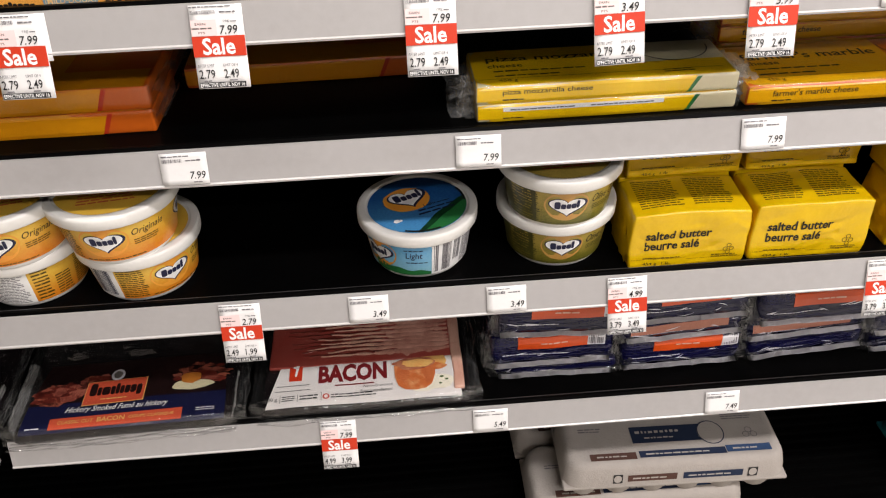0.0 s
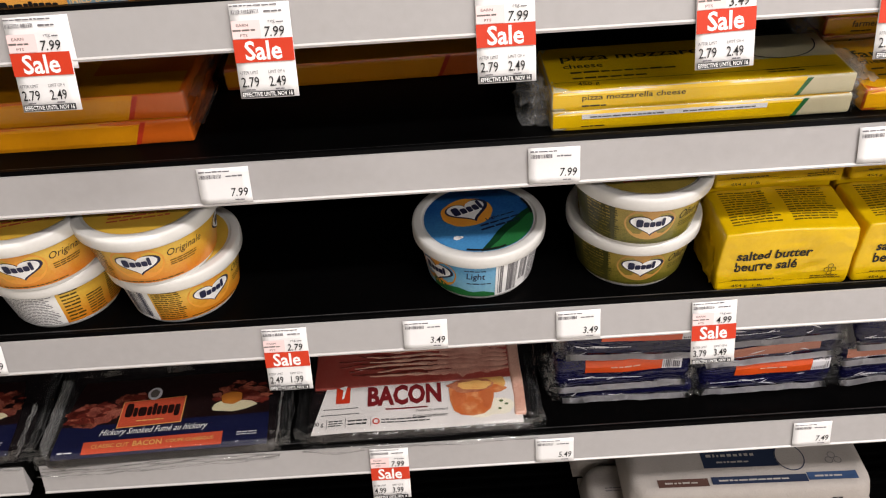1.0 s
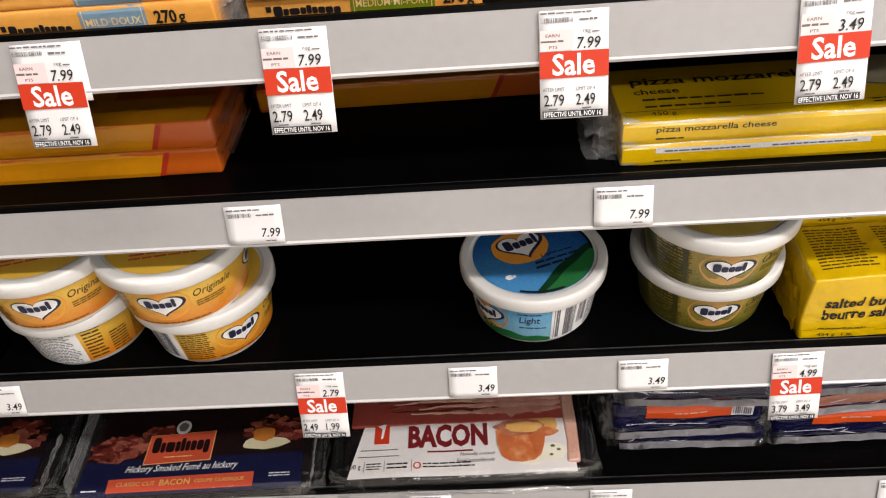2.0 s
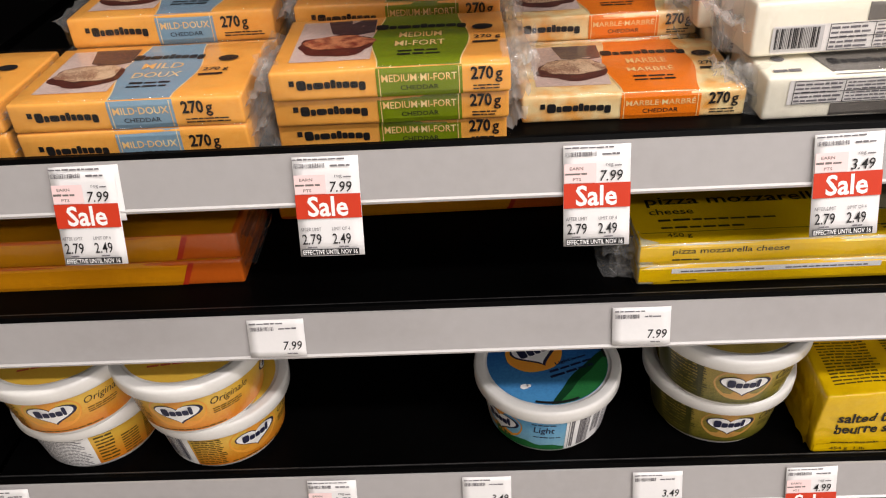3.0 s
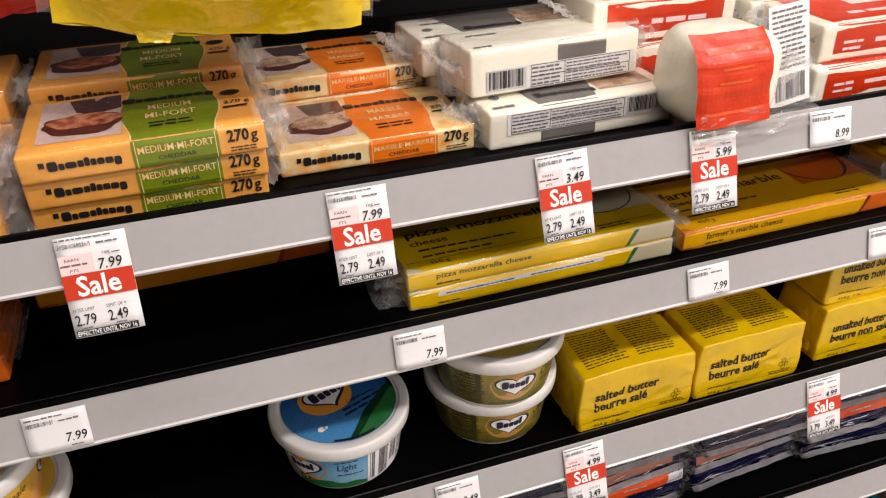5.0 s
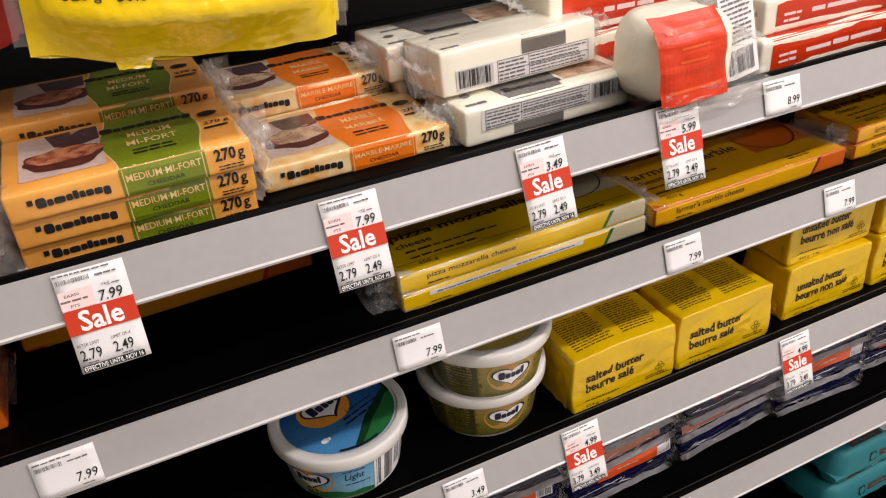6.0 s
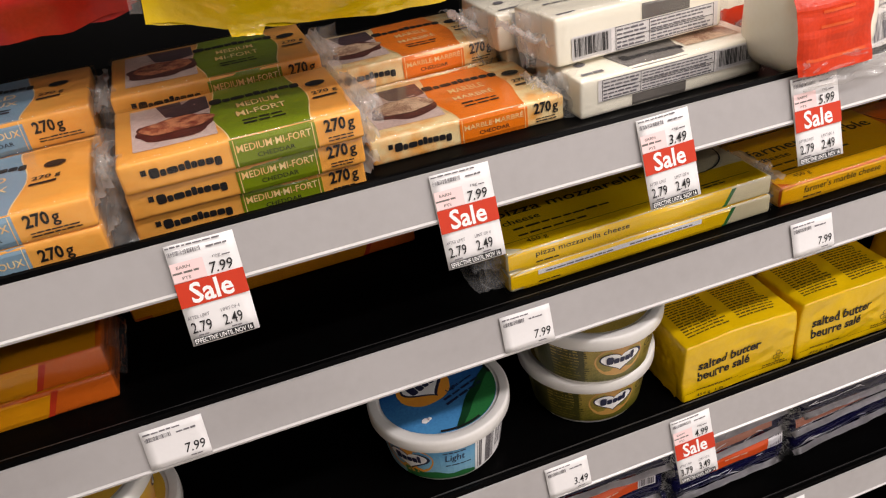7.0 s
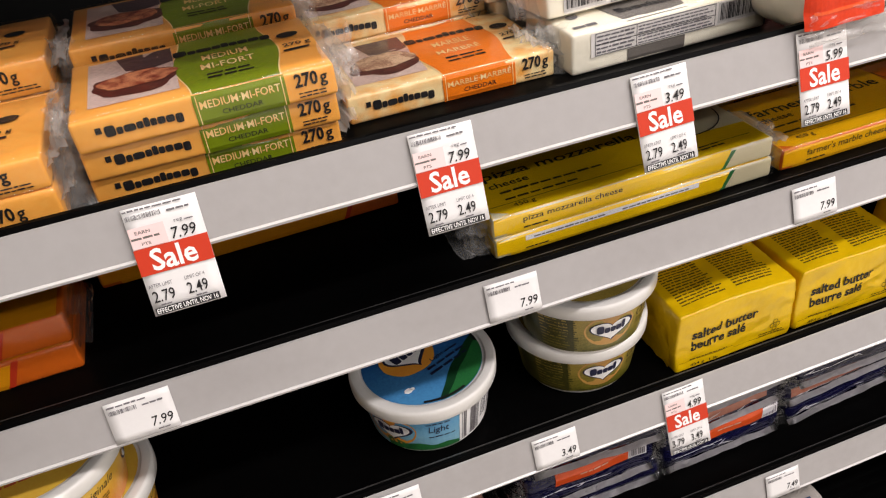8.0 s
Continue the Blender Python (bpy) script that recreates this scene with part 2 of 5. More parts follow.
CLEARDIM = film_mat("thin_clear_film", (0.985, 0.985, 0.985), 0.045, 0.12, 0.06, 0.0)
FLOORTILE = mat("store_floor_tile", (190, 184, 174), 0.3, coat=0.2, vary=(3, 0.2))
PAINT = mat("store_wall_paint", (206, 202, 196), 0.7, vary=(3, 0.15))
CEILING = mat("store_ceiling_tile", (224, 222, 216), 0.85, vary=(4, 0.15))
CASE = mat("black_case_liner", (7, 7, 7), 0.5, vary=(6, 0.5), spec=0.3)

# ---- shape helpers ----


def part(name, bm, material, parent=None, label="", smooth=True):
    me = bpy.data.meshes.new(name)
    if smooth:
        for f in bm.faces:
            f.smooth = True
    bm.to_mesh(me)
    bm.free()
    me.materials.append(material)
    ob = new(name, me)
    if parent:
        ob.parent = parent
    if label:
        tagged(ob, label)
    return ob


def thing(name, m, label, category, group="", kind=""):
    ob = new(name)
    ob.empty_display_size = 0.01
    ob.matrix_world = m
    return tagged(ob, label, category, group, kind)


def rbox(sx, sy, sz, r=0.003, cuts=7, rough=0.0, seed=0, pinch=0.0):
    """A rounded block standing on z = 0, centred in x, its front at y = 0. rough: unevenness. pinch: how much its top draws in."""
    bm = bmesh.new()
    bmesh.ops.create_cube(bm, size=2.0)
    bmesh.ops.subdivide_edges(bm, edges=bm.edges[:], cuts=cuts, use_grid_fill=True)
    half = Vector((sx / 2, sy / 2, sz / 2))
    n = cuts + 1

    def spread(q, h):
        """Rows at the edge, within the rounding and at its inner end, the rest evenly between."""
        k = round((q + 1) / 2 * n)
        m = min(k, n - k)
        at = h if m == 0 else h - 0.35 * r if m == 1 else h - r if m == 2 else (h - r) * (1 - (m - 2) / (n / 2 - 2))
        return -at if k < n / 2 else at
    for v in bm.verts:
        p = Vector([spread(v.co[i], half[i]) for i in range(3)])
        inner = Vector([max(-half[i] + r, min(half[i] - r, p[i])) for i in range(3)])
        d = p - inner
        if d.length > 1e-9:
            p = inner + d.normalized() * r
        if rough:
            q = Vector((p.x, p.y, p.z)) * 26 + Vector((seed * 7.3, seed * 3.1, seed))
            p += (noise.noise_vector(q) * rough + noise.noise_vector(q * 3) * rough * 0.4) * (0.35 if p.z < -half.z + r else 1.0)
        if pinch:
            k = 1 - pinch * (p.z / half.z + 1) / 2
            p.x, p.y = p.x * k, p.y * k
        v.co = p + Vector((0, half.y, half.z))
    return bm


def lathe(profile, steps=48, cap=False):
    bm = bmesh.new()
    rings = []
    for r, z in profile:
        rings.append([bm.verts.new((r * math.cos(2 * math.pi * i / steps), r * math.sin(2 * math.pi * i / steps), z)) for i in range(steps)])
    for a, b in zip(rings, rings[1:]):
        for i in range(steps):
            bm.faces.new((a[i], a[(i + 1) % steps], b[(i + 1) % steps], b[i]))
    bm.faces.new(rings[0][::-1])
    bm.faces.new(rings[-1])
    return bm


def prism(profile, x0, x1):
    """A bar along x with the section profile, given as (y, z) turning anticlockwise seen from +x."""
    bm = bmesh.new()
    a = [bm.verts.new((x0, y, z)) for y, z in profile]
    b = [bm.verts.new((x1, y, z)) for y, z in profile]
    n = len(a)
    for i in range(n):
        bm.faces.new((a[i], a[(i + 1) % n], b[(i + 1) % n], b[i]))
    bm.faces.new(a[::-1])
    bm.faces.new(b)
    bmesh.ops.recalc_face_normals(bm, faces=bm.faces[:])
    return bm


def flat_text(body, bold):
    """The outline of a line of type as triangles: corner places and faces, with its box from 0 to 1."""
    cu = bpy.data.curves.new("type", "FONT")
    cu.body, cu.size, cu.resolution_u, cu.offset = body, 1.0, 2, bold
    ob = bpy.data.objects.new("type", cu)
    me = bpy.data.meshes.new_from_object(ob)
    pts = [Vector(v.co) for v in me.vertices]
    faces = [tuple(p.vertices) for p in me.polygons]
    bpy.data.objects.remove(ob)
    bpy.data.curves.remove(cu)
    bpy.data.meshes.remove(me)
    if not pts:
        return [], []
    x0, x1 = min(p.x for p in pts), max(p.x for p in pts)
    y0, y1 = min(p.y for p in pts), max(p.y for p in pts)
    return [((p.x - x0) / (x1 - x0), (p.y - y0) / (y1 - y0)) for p in pts], faces


TYPE = {}


def rect(x0, y0, x1, y1, n=1, k=1):
    """A rectangle in n by k pieces."""
    pts = [(x0 + (x1 - x0) * i / n, y0 + (y1 - y0) * j / k) for j in range(k + 1) for i in range(n + 1)]
    w = n + 1
    return pts, [(j * w + i, j * w + i + 1, (j + 1) * w + i + 1, (j + 1) * w + i) for j in range(k) for i in range(n)]


def words(body, x, y, w, h, bold=0.0, slant=0.0):
    """A line of type fitted into the box w by h whose lower left corner is (x, y)."""
    if (body, bold) not in TYPE:
        TYPE[body, bold] = flat_text(body, bold)
    pts, faces = TYPE[body, bold]
    return [(x + u * w + v * h * slant, y + v * h) for u, v in pts], faces


def oval(cx, cy, rx, ry, n=28, wave=0.0, seed=1):
    pts = [(cx, cy)]
    for i in range(n):
        a = 2 * math.pi * i / n
        k = 1 + wave * noise.noise(Vector((math.cos(a) * 1.7, math.sin(a) * 1.7, seed)))
        pts.append((cx + rx * k * math.cos(a), cy + ry * k * math.sin(a)))
    return pts, [(0, i + 1, (i + 1) % n + 1) for i in range(n)]


def heart(cx, cy, s, n=40, wide=1.45):
    pts = [(cx, cy)]
    for i in range(n):
        a = 2 * math.pi * i / n
        pts.append((cx + s * math.sin(a) ** 3 * wide, cy + s * (13 * math.cos(a) - 5 * math.cos(2 * a) - 2 * math.cos(3 * a) - math.cos(4 * a)) / 16))
    return pts, [(0, (i + 1) % n + 1, i + 1) for i in range(n)]


def wavy(x0, y0, x1, y1, amp, n=14):
    """A band that runs from y0 to y1 whose two sides swing in and out."""
    pts, faces = [], []
    for j in range(n + 1):
        t = j / n
        s = amp * (0.5 - 0.5 * math.cos(2 * math.pi * t)) - amp * 0.2
        y = y0 + (y1 - y0) * t
        pts += [(x0 - s, y), (x0 + (x1 - x0) * 0.33, y), (x0 + (x1 - x0) * 0.66, y), (x1 + s, y)]
    for j in range(n):
        for i in range(3):
            a = j * 4 + i
            faces.append((a, a + 1, a + 5, a + 4))
    return pts, faces


def bars(x0, y0, x1, y1, lines, seed=0, breaks=3):
    """Lines of small type that cannot be read, as plain bars of word length with gaps."""
    rnd = random.Random(seed)
    pts, faces = [], []
    step = (y1 - y0) / lines
    for j in range(lines):
        y, end = y0 + j * step, x1 - (x1 - x0) * rnd.uniform(0, 0.16)
        count = max(breaks, min(breaks * 3, round((end - x0) / (step * 1.9))))
        sizes = [rnd.uniform(0.5, 1.6) for k in range(count)]
        gap = min(step * 0.3, (end - x0) * 0.05)
        unit, x = (end - x0 - gap * (count - 1)) / sum(sizes), x0
        for size in sizes:
            p, f = rect(x, y + step * 0.24, x + size * unit, y + step * rnd.choice((0.62, 0.66, 0.72)))
            faces += [tuple(i + len(pts) for i in q) for q in f]
            pts += p
            x += size * unit + gap
    return pts, faces


def blob(cx, cy, rx, ry, n=14):
    """A rounded block."""
    pts = [(cx, cy)]
    for i in range(n):
        a = 2 * math.pi * i / n
        u, v = (math.copysign(abs(k) ** 0.5, k) for k in (math.cos(a), math.sin(a)))
        pts.append((cx + rx * u, cy + ry * v))
    return pts, [(0, i + 1, (i + 1) % n + 1) for i in range(n)]


def wordshape(x0, y0, x1, y1, n, arch=0.0, slope=0.0):
    """A brand's word as a row of plain rounded blocks of uneven width and height."""
    wide = {9: (1.35, 0.8, 1.5, 0.85, 0.75, 0.8, 1.0, 1.1, 1.0), 5: (1.2, 1.0, 0.9, 1.0, 0.6)}.get(n, (1.0, 0.9, 1.05) * 5)[:n]
    tall = {9: (1.0, 0.66, 0.66, 0.66, 0.86, 0.66, 0.66, 0.66, 0.66), 5: (1.0, 0.66, 0.66, 0.66, 1.05)}.get(n, (1.0,) * n)
    unit, x, h = (x1 - x0) / sum(wide), x0, y1 - y0
    pts, faces = [], []
    for i in range(n):
        low = 0.22 if n == 9 and i == 8 else 0.0
        t = (x + wide[i] * unit / 2 - x0) / (x1 - x0)
        base = y0 + h * (arch * math.sin(math.pi * t) + slope * t)
        p, f = blob(x + wide[i] * unit / 2, base + h * (tall[i] - low) / 2, wide[i] * unit * 0.465, h * (tall[i] + low) / 2)
        faces += [tuple(k + len(pts) for k in q) for q in f]
        pts += p
        x += wide[i] * unit
    return pts, faces


def stripes(x0, y0, x1, y1, seed=0, n=22):
    """Upright bars of uneven width, as on a code label."""
    rnd = random.Random(seed)
    pts, faces = [], []
    step = (x1 - x0) / n
    for i in range(n):
        w = step * rnd.choice((0.3, 0.5, 0.75))
        p, f = rect(x0 + i * step, y0, x0 + i * step + w, y1)
        faces += [tuple(k + len(pts) for k in q) for q in f]
        pts += p
    return pts, faces


def on_plane(origin, right, up):
    """Print laid on a flat or gently uneven face."""
    o, r, u = Vector(origin), Vector(right).normalized(), Vector(up).normalized()
    out = r.cross(u)
    return lambda x, y, lift: o + r * x + u * y + out * lift


def on_tub(rb, rt, h, turn=0.0):
    """Print wrapped round a tapered tub: x runs round it in metres from its front, y up."""
    def place(x, y, lift):
        r = rb + (rt - rb) * y / h + lift + 0.0012
        a = x / ((rb + rt) / 2) + turn
        return Vector((r * math.sin(a), -r * math.cos(a), y))
    return place


def printed(name, shapes, place, material, parent, lift=0.0004, label="", tree=None):
    """Lays shapes of print on a face as one thin mesh; with tree it follows the uneven face below."""
    bm = bmesh.new()
    for pts, faces in shapes:
        vs = []
        for x, y in pts:
            p = place(x, y, lift)
            if tree:
                out = (place(x, y, 1.0) - place(x, y, 0.0)).normalized()
                hit = tree.ray_cast(place(x, y, 0.03), -out, 0.06)
                if hit[0]:
                    p = hit[0] + out * lift
            vs.append(bm.verts.new(p))
        for f in faces:
            try:
                bm.faces.new([vs[i] for i in f])
            except ValueError:
                pass
    return part(name, bm, material, parent, label, smooth=False)


def tree_of(bm):
    from mathutils.bvhtree import BVHTree
    return BVHTree.FromBMesh(bm)


def film_wrap(sx, sy, sz, seed, parent, gap=0.0012):
    """The loose clear film round a block, a little larger than it and uneven."""
    bm = rbox(sx + 2 * gap + 0.004, sy + 2 * gap, sz + 2 * gap, 0.003, 13, 0.0011, seed + 40)
    wrap = part("film_wrap", bm, CLEARDIM, parent, "glossy clear film wrap")
    wrap.matrix_basis = Matrix.Translation((0, -gap, -gap * 0.3))
    return wrap


def crumple(w, h, seed, depth=0.006, n=9, taper=0.0):
    """A crumpled sheet of film, w wide along x and h high along z."""
    bm = bmesh.new()
    rows = []
    n = round(n * 1.5)
    for j in range(n + 1):
        row = []
        for i in range(n + 1):
            u, v = i / n - 0.5, j / n
            q = Vector((u * 6, v * 6, seed * 5.7))
            d = noise.noise_vector(q) * depth + noise.noise_vector(q * 2.7) * depth * 0.5
            d.y += (0.35 - abs(noise.noise(q * 1.7 + Vector((9.1, 0, 0))))) * depth * 0.9
            k = 1 - taper * v
            edge = noise.noise(Vector((u * 5, seed, 0))) * h * 0.15 * v
            row.append(bm.verts.new((u * w * k + d.x, d.y, v * h + edge + d.z * 0.5)))
        rows.append(row)
    for j in range(n):
        for i in range(n):
            bm.faces.new((rows[j][i], rows[j][i + 1], rows[j + 1][i + 1], rows[j + 1][i]))
    return bm



def film_tuft(x, y, z, w, h, seed, parent, swing=25, film=None):
    """A tuft of crumpled film end at a pack's front corner."""
    side = 1 if x > 0 else -1
    for k in range(2):
        tuft = part("film_end", crumple(w * (1 - 0.25 * k), h, seed + k * 7, 0.0034, 6), film or CLEAR, parent, "crumpled clear film end")
        tuft.matrix_basis = Matrix.Translation((x + side * 0.002 * k, y + 0.010 * k, z)) @ Matrix.Rotation(radians(side * swing * (1 - 1.4 * k)), 4, "Z") @ Matrix.Rotation(radians(-14), 4, "X")

# ---- structure ----
# heights of the price rails' top edges and of the shelf boards behind them
TOP = {"a": 1.260, "b": 1.1435, "c": 0.983, "d": 0.8155, "e": 0.523}
DECK = {"a": 1.2445, "b": 1.1385, "c": 0.9785, "d": 0.808, "e": 0.510}
SPANS = ((-1.60, -0.434), (-0.420, 0.798), (0.812, 1.90))
RAILH, LEAN_Y = 0.0276, 0.0087


def slab(name, x0, x1, y0, y1, z0, z1, material, label, category="wall", kind="structure"):
    bm = bmesh.new()
    bmesh.ops.create_cube(bm, size=1.0)
    for v in bm.verts:
        v.co = Vector(((x0 + x1) / 2 + v.co.x * (x1 - x0), (y0 + y1) / 2 + v.co.y * (y1 - y0), (z0 + z1) / 2 + v.co.z * (z1 - z0)))
    ob = part(name, bm, material, smooth=False)
    return tagged(ob, label, category, kind=kind)


slab("floor", -3.2, 3.4, -3.4, 0.75, -0.10, 0.0, FLOORTILE, "pale tiled shop floor in front of the cooler", "floor")
slab("ceiling", -3.2, 3.4, -3.4, 0.75, 3.0, 3.1, CEILING, "plain white shop ceiling", "ceiling")
slab("wall_south", -3.2, 3.4, -3.5, -3.4, 0.0, 3.0, PAINT, "plain pale wall across the aisle")
slab("wall_west", -3.3, -3.2, -3.5, 0.75, 0.0, 3.0, PAINT, "plain pale wall at the aisle's end")
slab("wall_east", 3.4, 3.5, -3.5, 0.75, 0.0, 3.0, PAINT, "plain pale wall at the aisle's end")
slab("wall_north", -3.2, 3.4, 0.75, 0.85, 0.0, 3.0, PAINT, "plain wall behind the cooler")

case = thing("open_cooler", pose(0, 0, 0), "tall open black refrigerated display case with shelves", "cooler")


def case_board(name, x0, x1, y0, y1, z0, z1):
    bm = bmesh.new()
    bmesh.ops.create_cube(bm, size=1.0)
    for v in bm.verts:
        v.co = Vector(((x0 + x1) / 2 + v.co.x * (x1 - x0), (y0 + y1) / 2 + v.co.y * (y1 - y0), (z0 + z1) / 2 + v.co.z * (z1 - z0)))
    bmesh.ops.bevel(bm, geom=bm.edges[:], offset=0.002, segments=1, affect="EDGES")
    return part(name, bm, CASE, case, smooth=False)


case_board("back_panel", -1.6, 1.9, 0.46, 0.50, 0.0, 2.1)
case_board("side_panel", -1.66, -1.6, 0.0, 0.50, 0.0, 2.1)
case_board("side_panel", 1.9, 1.96, 0.0, 0.50, 0.0, 2.1)
case_board("canopy", -1.6, 1.9, -0.02, 0.46, 2.04, 2.1)
case_board("plinth", -1.6, 1.9, 0.02, 0.46, 0.0, 0.30)
for joint in (-0.427, 0.805):
    case_board("upright", joint - 0.012, joint + 0.012, 0.435, 0.458, 0.3, 2.04)


def shelf(level, x0, x1):
    """A black steel shelf with a raised front lip and a sloping grey price rail."""
    zt, zd = TOP[level], DECK[level]
    ob = thing("shelf", pose(0, 0, 0), "black steel shelf with a sloping grey price rail", "shelf", "cooler shelves")
    part("board", prism([(0.022, zd), (0.44, zd), (0.44, zd - 0.012), (0.022, zd - 0.012)], x0, x1), BLACK, ob, smooth=False)
    part("lip", prism([(0.0155, zt - 0.001), (0.0175, zt + 0.0025), (0.0205, zt + 0.0025), (0.0225, zt), (0.0225, zt - 0.022), (0.0155, zt - 0.022)], x0, x1), LIP, ob, "black plastic front lip", smooth=False)
    # the lip's highlight, put in as a thin grey strip at its back edge
    part("lip_glint", prism([(0.0226, zt + 0.0002), (0.0234, zt + 0.0002), (0.0234, zt + 0.0010), (0.0226, zt + 0.0010)], x0, x1), LIPGLINT, ob, "thin grey strip painted as the lip's highlight", smooth=False)
    yb, zb = 0.0135 - LEAN_Y, zt - RAILH
    rail = part("price_rail", prism([(0.0135, zt), (0.0153, zt), (0.0153, zb), (yb, zb)], x0 + 0.001, x1 - 0.001), RAIL, ob, "grey plastic price rail", smooth=False)
    part("rail_edge", prism([(yb - 0.0014, zb + 0.0004), (yb - 0.0002, zb + 0.0012), (yb + 0.006, zb - 0.0004), (yb + 0.006, zb - 0.0016), (yb - 0.0008, zb - 0.0014)], x0 + 0.001, x1 - 0.001), RAIL_EDGE, rail, "white lower edge of the rail", smooth=False)
    # brackets that carry the board
    for x in (x0 + 0.012, x1 - 0.012):
        part("bracket", prism([(0.04, zd - 0.013), (0.43, zd - 0.013), (0.43, zd - 0.055), (0.30, zd - 0.05), (0.04, zd - 0.02)], x - 0.002, x + 0.002), BLACK, ob, smooth=False)
    return ob


for level in "abcde":
    for x0, x1 in SPANS:
        shelf(level, x0, x1)

# slots across the lowest deck
grille = thing("deck_grille", pose(0, 0, 0), "black slotted deck grille under the egg cartons", "grille")
for i in range(26):
    y = 0.03 + i * 0.0155
    part("slat", prism([(y, DECK["e"] + 0.0002), (y + 0.008, DECK["e"] + 0.0002), (y + 0.0065, DECK["e"] + 0.004), (y + 0.0015, DECK["e"] + 0.004)], -1.55, 1.85), LIP, grille, smooth=False)

# ---- price tags ----
SLOPE = math.degrees(math.atan2(LEAN_Y, RAILH))


def tag_pose(level, x, drop=0.001, lean=0.0, gap=0.0022):
    """The upper left corner of a tag on a rail; its face looks to -y and a little up."""
    return Matrix.Translation((x, 0.0135 - gap, TOP[level] - drop)) @ Matrix.Rotation(radians(lean), 4, "Y") @ Matrix.Rotation(radians(-SLOPE), 4, "X")


def card(w, h, bow=0.0006):
    bm = bmesh.new()
    n = 6
    front = [[bm.verts.new((w * i / n, -0.0002 - bow * math.sin(math.pi * i / n), -h * j / n)) for i in range(n + 1)] for j in range(n + 1)]
    back = [[bm.verts.new((w * i / n, 0.0002 - bow * math.sin(math.pi * i / n), -h * j / n)) for i in range(n + 1)] for j in range(n + 1)]
    for j in range(n):
        for i in range(n):
            bm.faces.new((front[j][i], front[j + 1][i], front[j + 1][i + 1], front[j][i + 1]))
            bm.faces.new((back[j][i], back[j][i + 1], back[j + 1][i + 1], back[j + 1][i]))
    for i in range(n):
        bm.faces.new((front[0][i], front[0][i + 1], back[0][i + 1], back[0][i]))
        bm.faces.new((front[n][i + 1], front[n][i], back[n][i], back[n][i + 1]))
        bm.faces.new((front[i + 1][0], front[i][0], back[i][0], back[i + 1][0]))
        bm.faces.new((front[i][n], front[i + 1][n], back[i + 1][n], back[i][n]))
    return bm


def sale_tag(level, x, regular, after, limit, lean=0.0, seed=0):
    w, h = 0.0375, 0.0585
    ob = thing("sale_tag", tag_pose(level, x, 0.0005, lean), f"white paper tag with a red sale band and price {after}", "price tag", "sale tags on the rails")
    part("card", card(w, h), CARD, ob)
    face = on_plane((0, -0.0012, 0), (1, 0, 0), (0, 0, 1))
    printed("pink_box", [rect(0.0004, -0.0212, 0.0182, -0.0102)], face, PINK, ob, 0.0001)
    printed("sale_band", [rect(0, -0.0358, w, -0.0215, 4)], face, SALERED, ob, 0.0001, "red sale band")
    printed("sale_lettering", [words("Sale", 0.0068, -0.0346, 0.0232, 0.0120, 0.022)], face, WHITEINK, ob, 0.0003, "white lettering")
    for price_name, price in (("regular_price", words(regular, 0.0200, -0.0205, 0.0125, 0.0062, 0.006, 0.14)), ("after_price", words(after, 0.0020, -0.0512, 0.0112, 0.0064, 0.006)), ("limit_price", words(limit, 0.0197, -0.0512, 0.0106, 0.0064, 0.006))):
        printed(price_name, [price], face, INK, ob, 0.0002, "black price lettering")
    printed("pink_lettering", [words("EARN", 0.0034, -0.0138, 0.0075, 0.0017, 0.01), bars(0.0008, -0.0172, 0.0152, -0.0146, 1, seed, 2), words("PTS", 0.0052, -0.0200, 0.0046, 0.0017, 0.01)], face, GREY, ob, 0.0002)
    printed("small_print", [words("reg", 0.0235, -0.0126, 0.0042, 0.0020), bars(0.0285, -0.0124, 0.0330, -0.0108, 1, seed, 1)], face, GREYINK, ob, 0.0002)
    for x0, line in ((0.0014, words("AFTER LIMIT", 0.0014, -0.0430, 0.0120, 0.0020)), (0.0198, words("LIMIT OF 4", 0.0198, -0.0430, 0.0103, 0.0020))):
        printed("condition_lettering", [line], face, GREYINK, ob, 0.0002)
        printed("unit_bar", [bars(x0 + 0.0033, -0.0536, x0 + 0.0090, -0.0518, 1, seed, 1)], face, GREYINK, ob, 0.0002)
    printed("code_strip", [bars(0.0006, -0.0022, 0.031, -0.0002, 1, seed + 3, 5), stripes(0.001, -0.0062, 0.0185, -0.0036, seed, 30), bars(0.0215, -0.0062, 0.0330, -0.0038, 1, seed, 3)], face, GREYINK, ob, 0.0002)
    printed("date_band", [rect(0.0012, -0.0578, 0.0345, -0.0540, 4)], face, INK, ob, 0.0001, "black date band")
    printed("date_lettering", [words("EFFECTIVE UNTIL NOV 16", 0.0018, -0.0573, 0.0318, 0.0028, 0.012)], face, WHITEINK, ob, 0.0002)
    return ob


def plain_tag(level, x, price, lean=0.0, seed=0, w=0.0372):
    h = 0.0262
    ob = thing("price_tag", tag_pose(level, x, 0.0012, lean), f"small white paper shelf tag with price {price}", "price tag", "plain tags on the rails")
    part("card", card(w, h, 0.0003), CARD, ob)
    face = on_plane((0, -0.0005, 0), (1, 0, 0), (0, 0, 1))
    printed("price_lettering", [words(price, w - 0.0150, -0.0215, 0.0122, 0.0062, 0.006, 0.14)], face, INK, ob, 0.0002, "black price lettering")
    printed("code_strip", [bars(0.0015, -0.0036, 0.024, -0.0014, 1, seed, 5), stripes(0.0018, -0.0076, 0.0175, -0.0048, seed, 26), bars(0.0205, -0.0074, 0.0325, -0.0050, 1, seed, 3), bars(w - 0.0125, -0.0248, w - 0.0055, -0.0230, 1, seed, 1)], face, GREYINK, ob, 0.0002)
    return ob


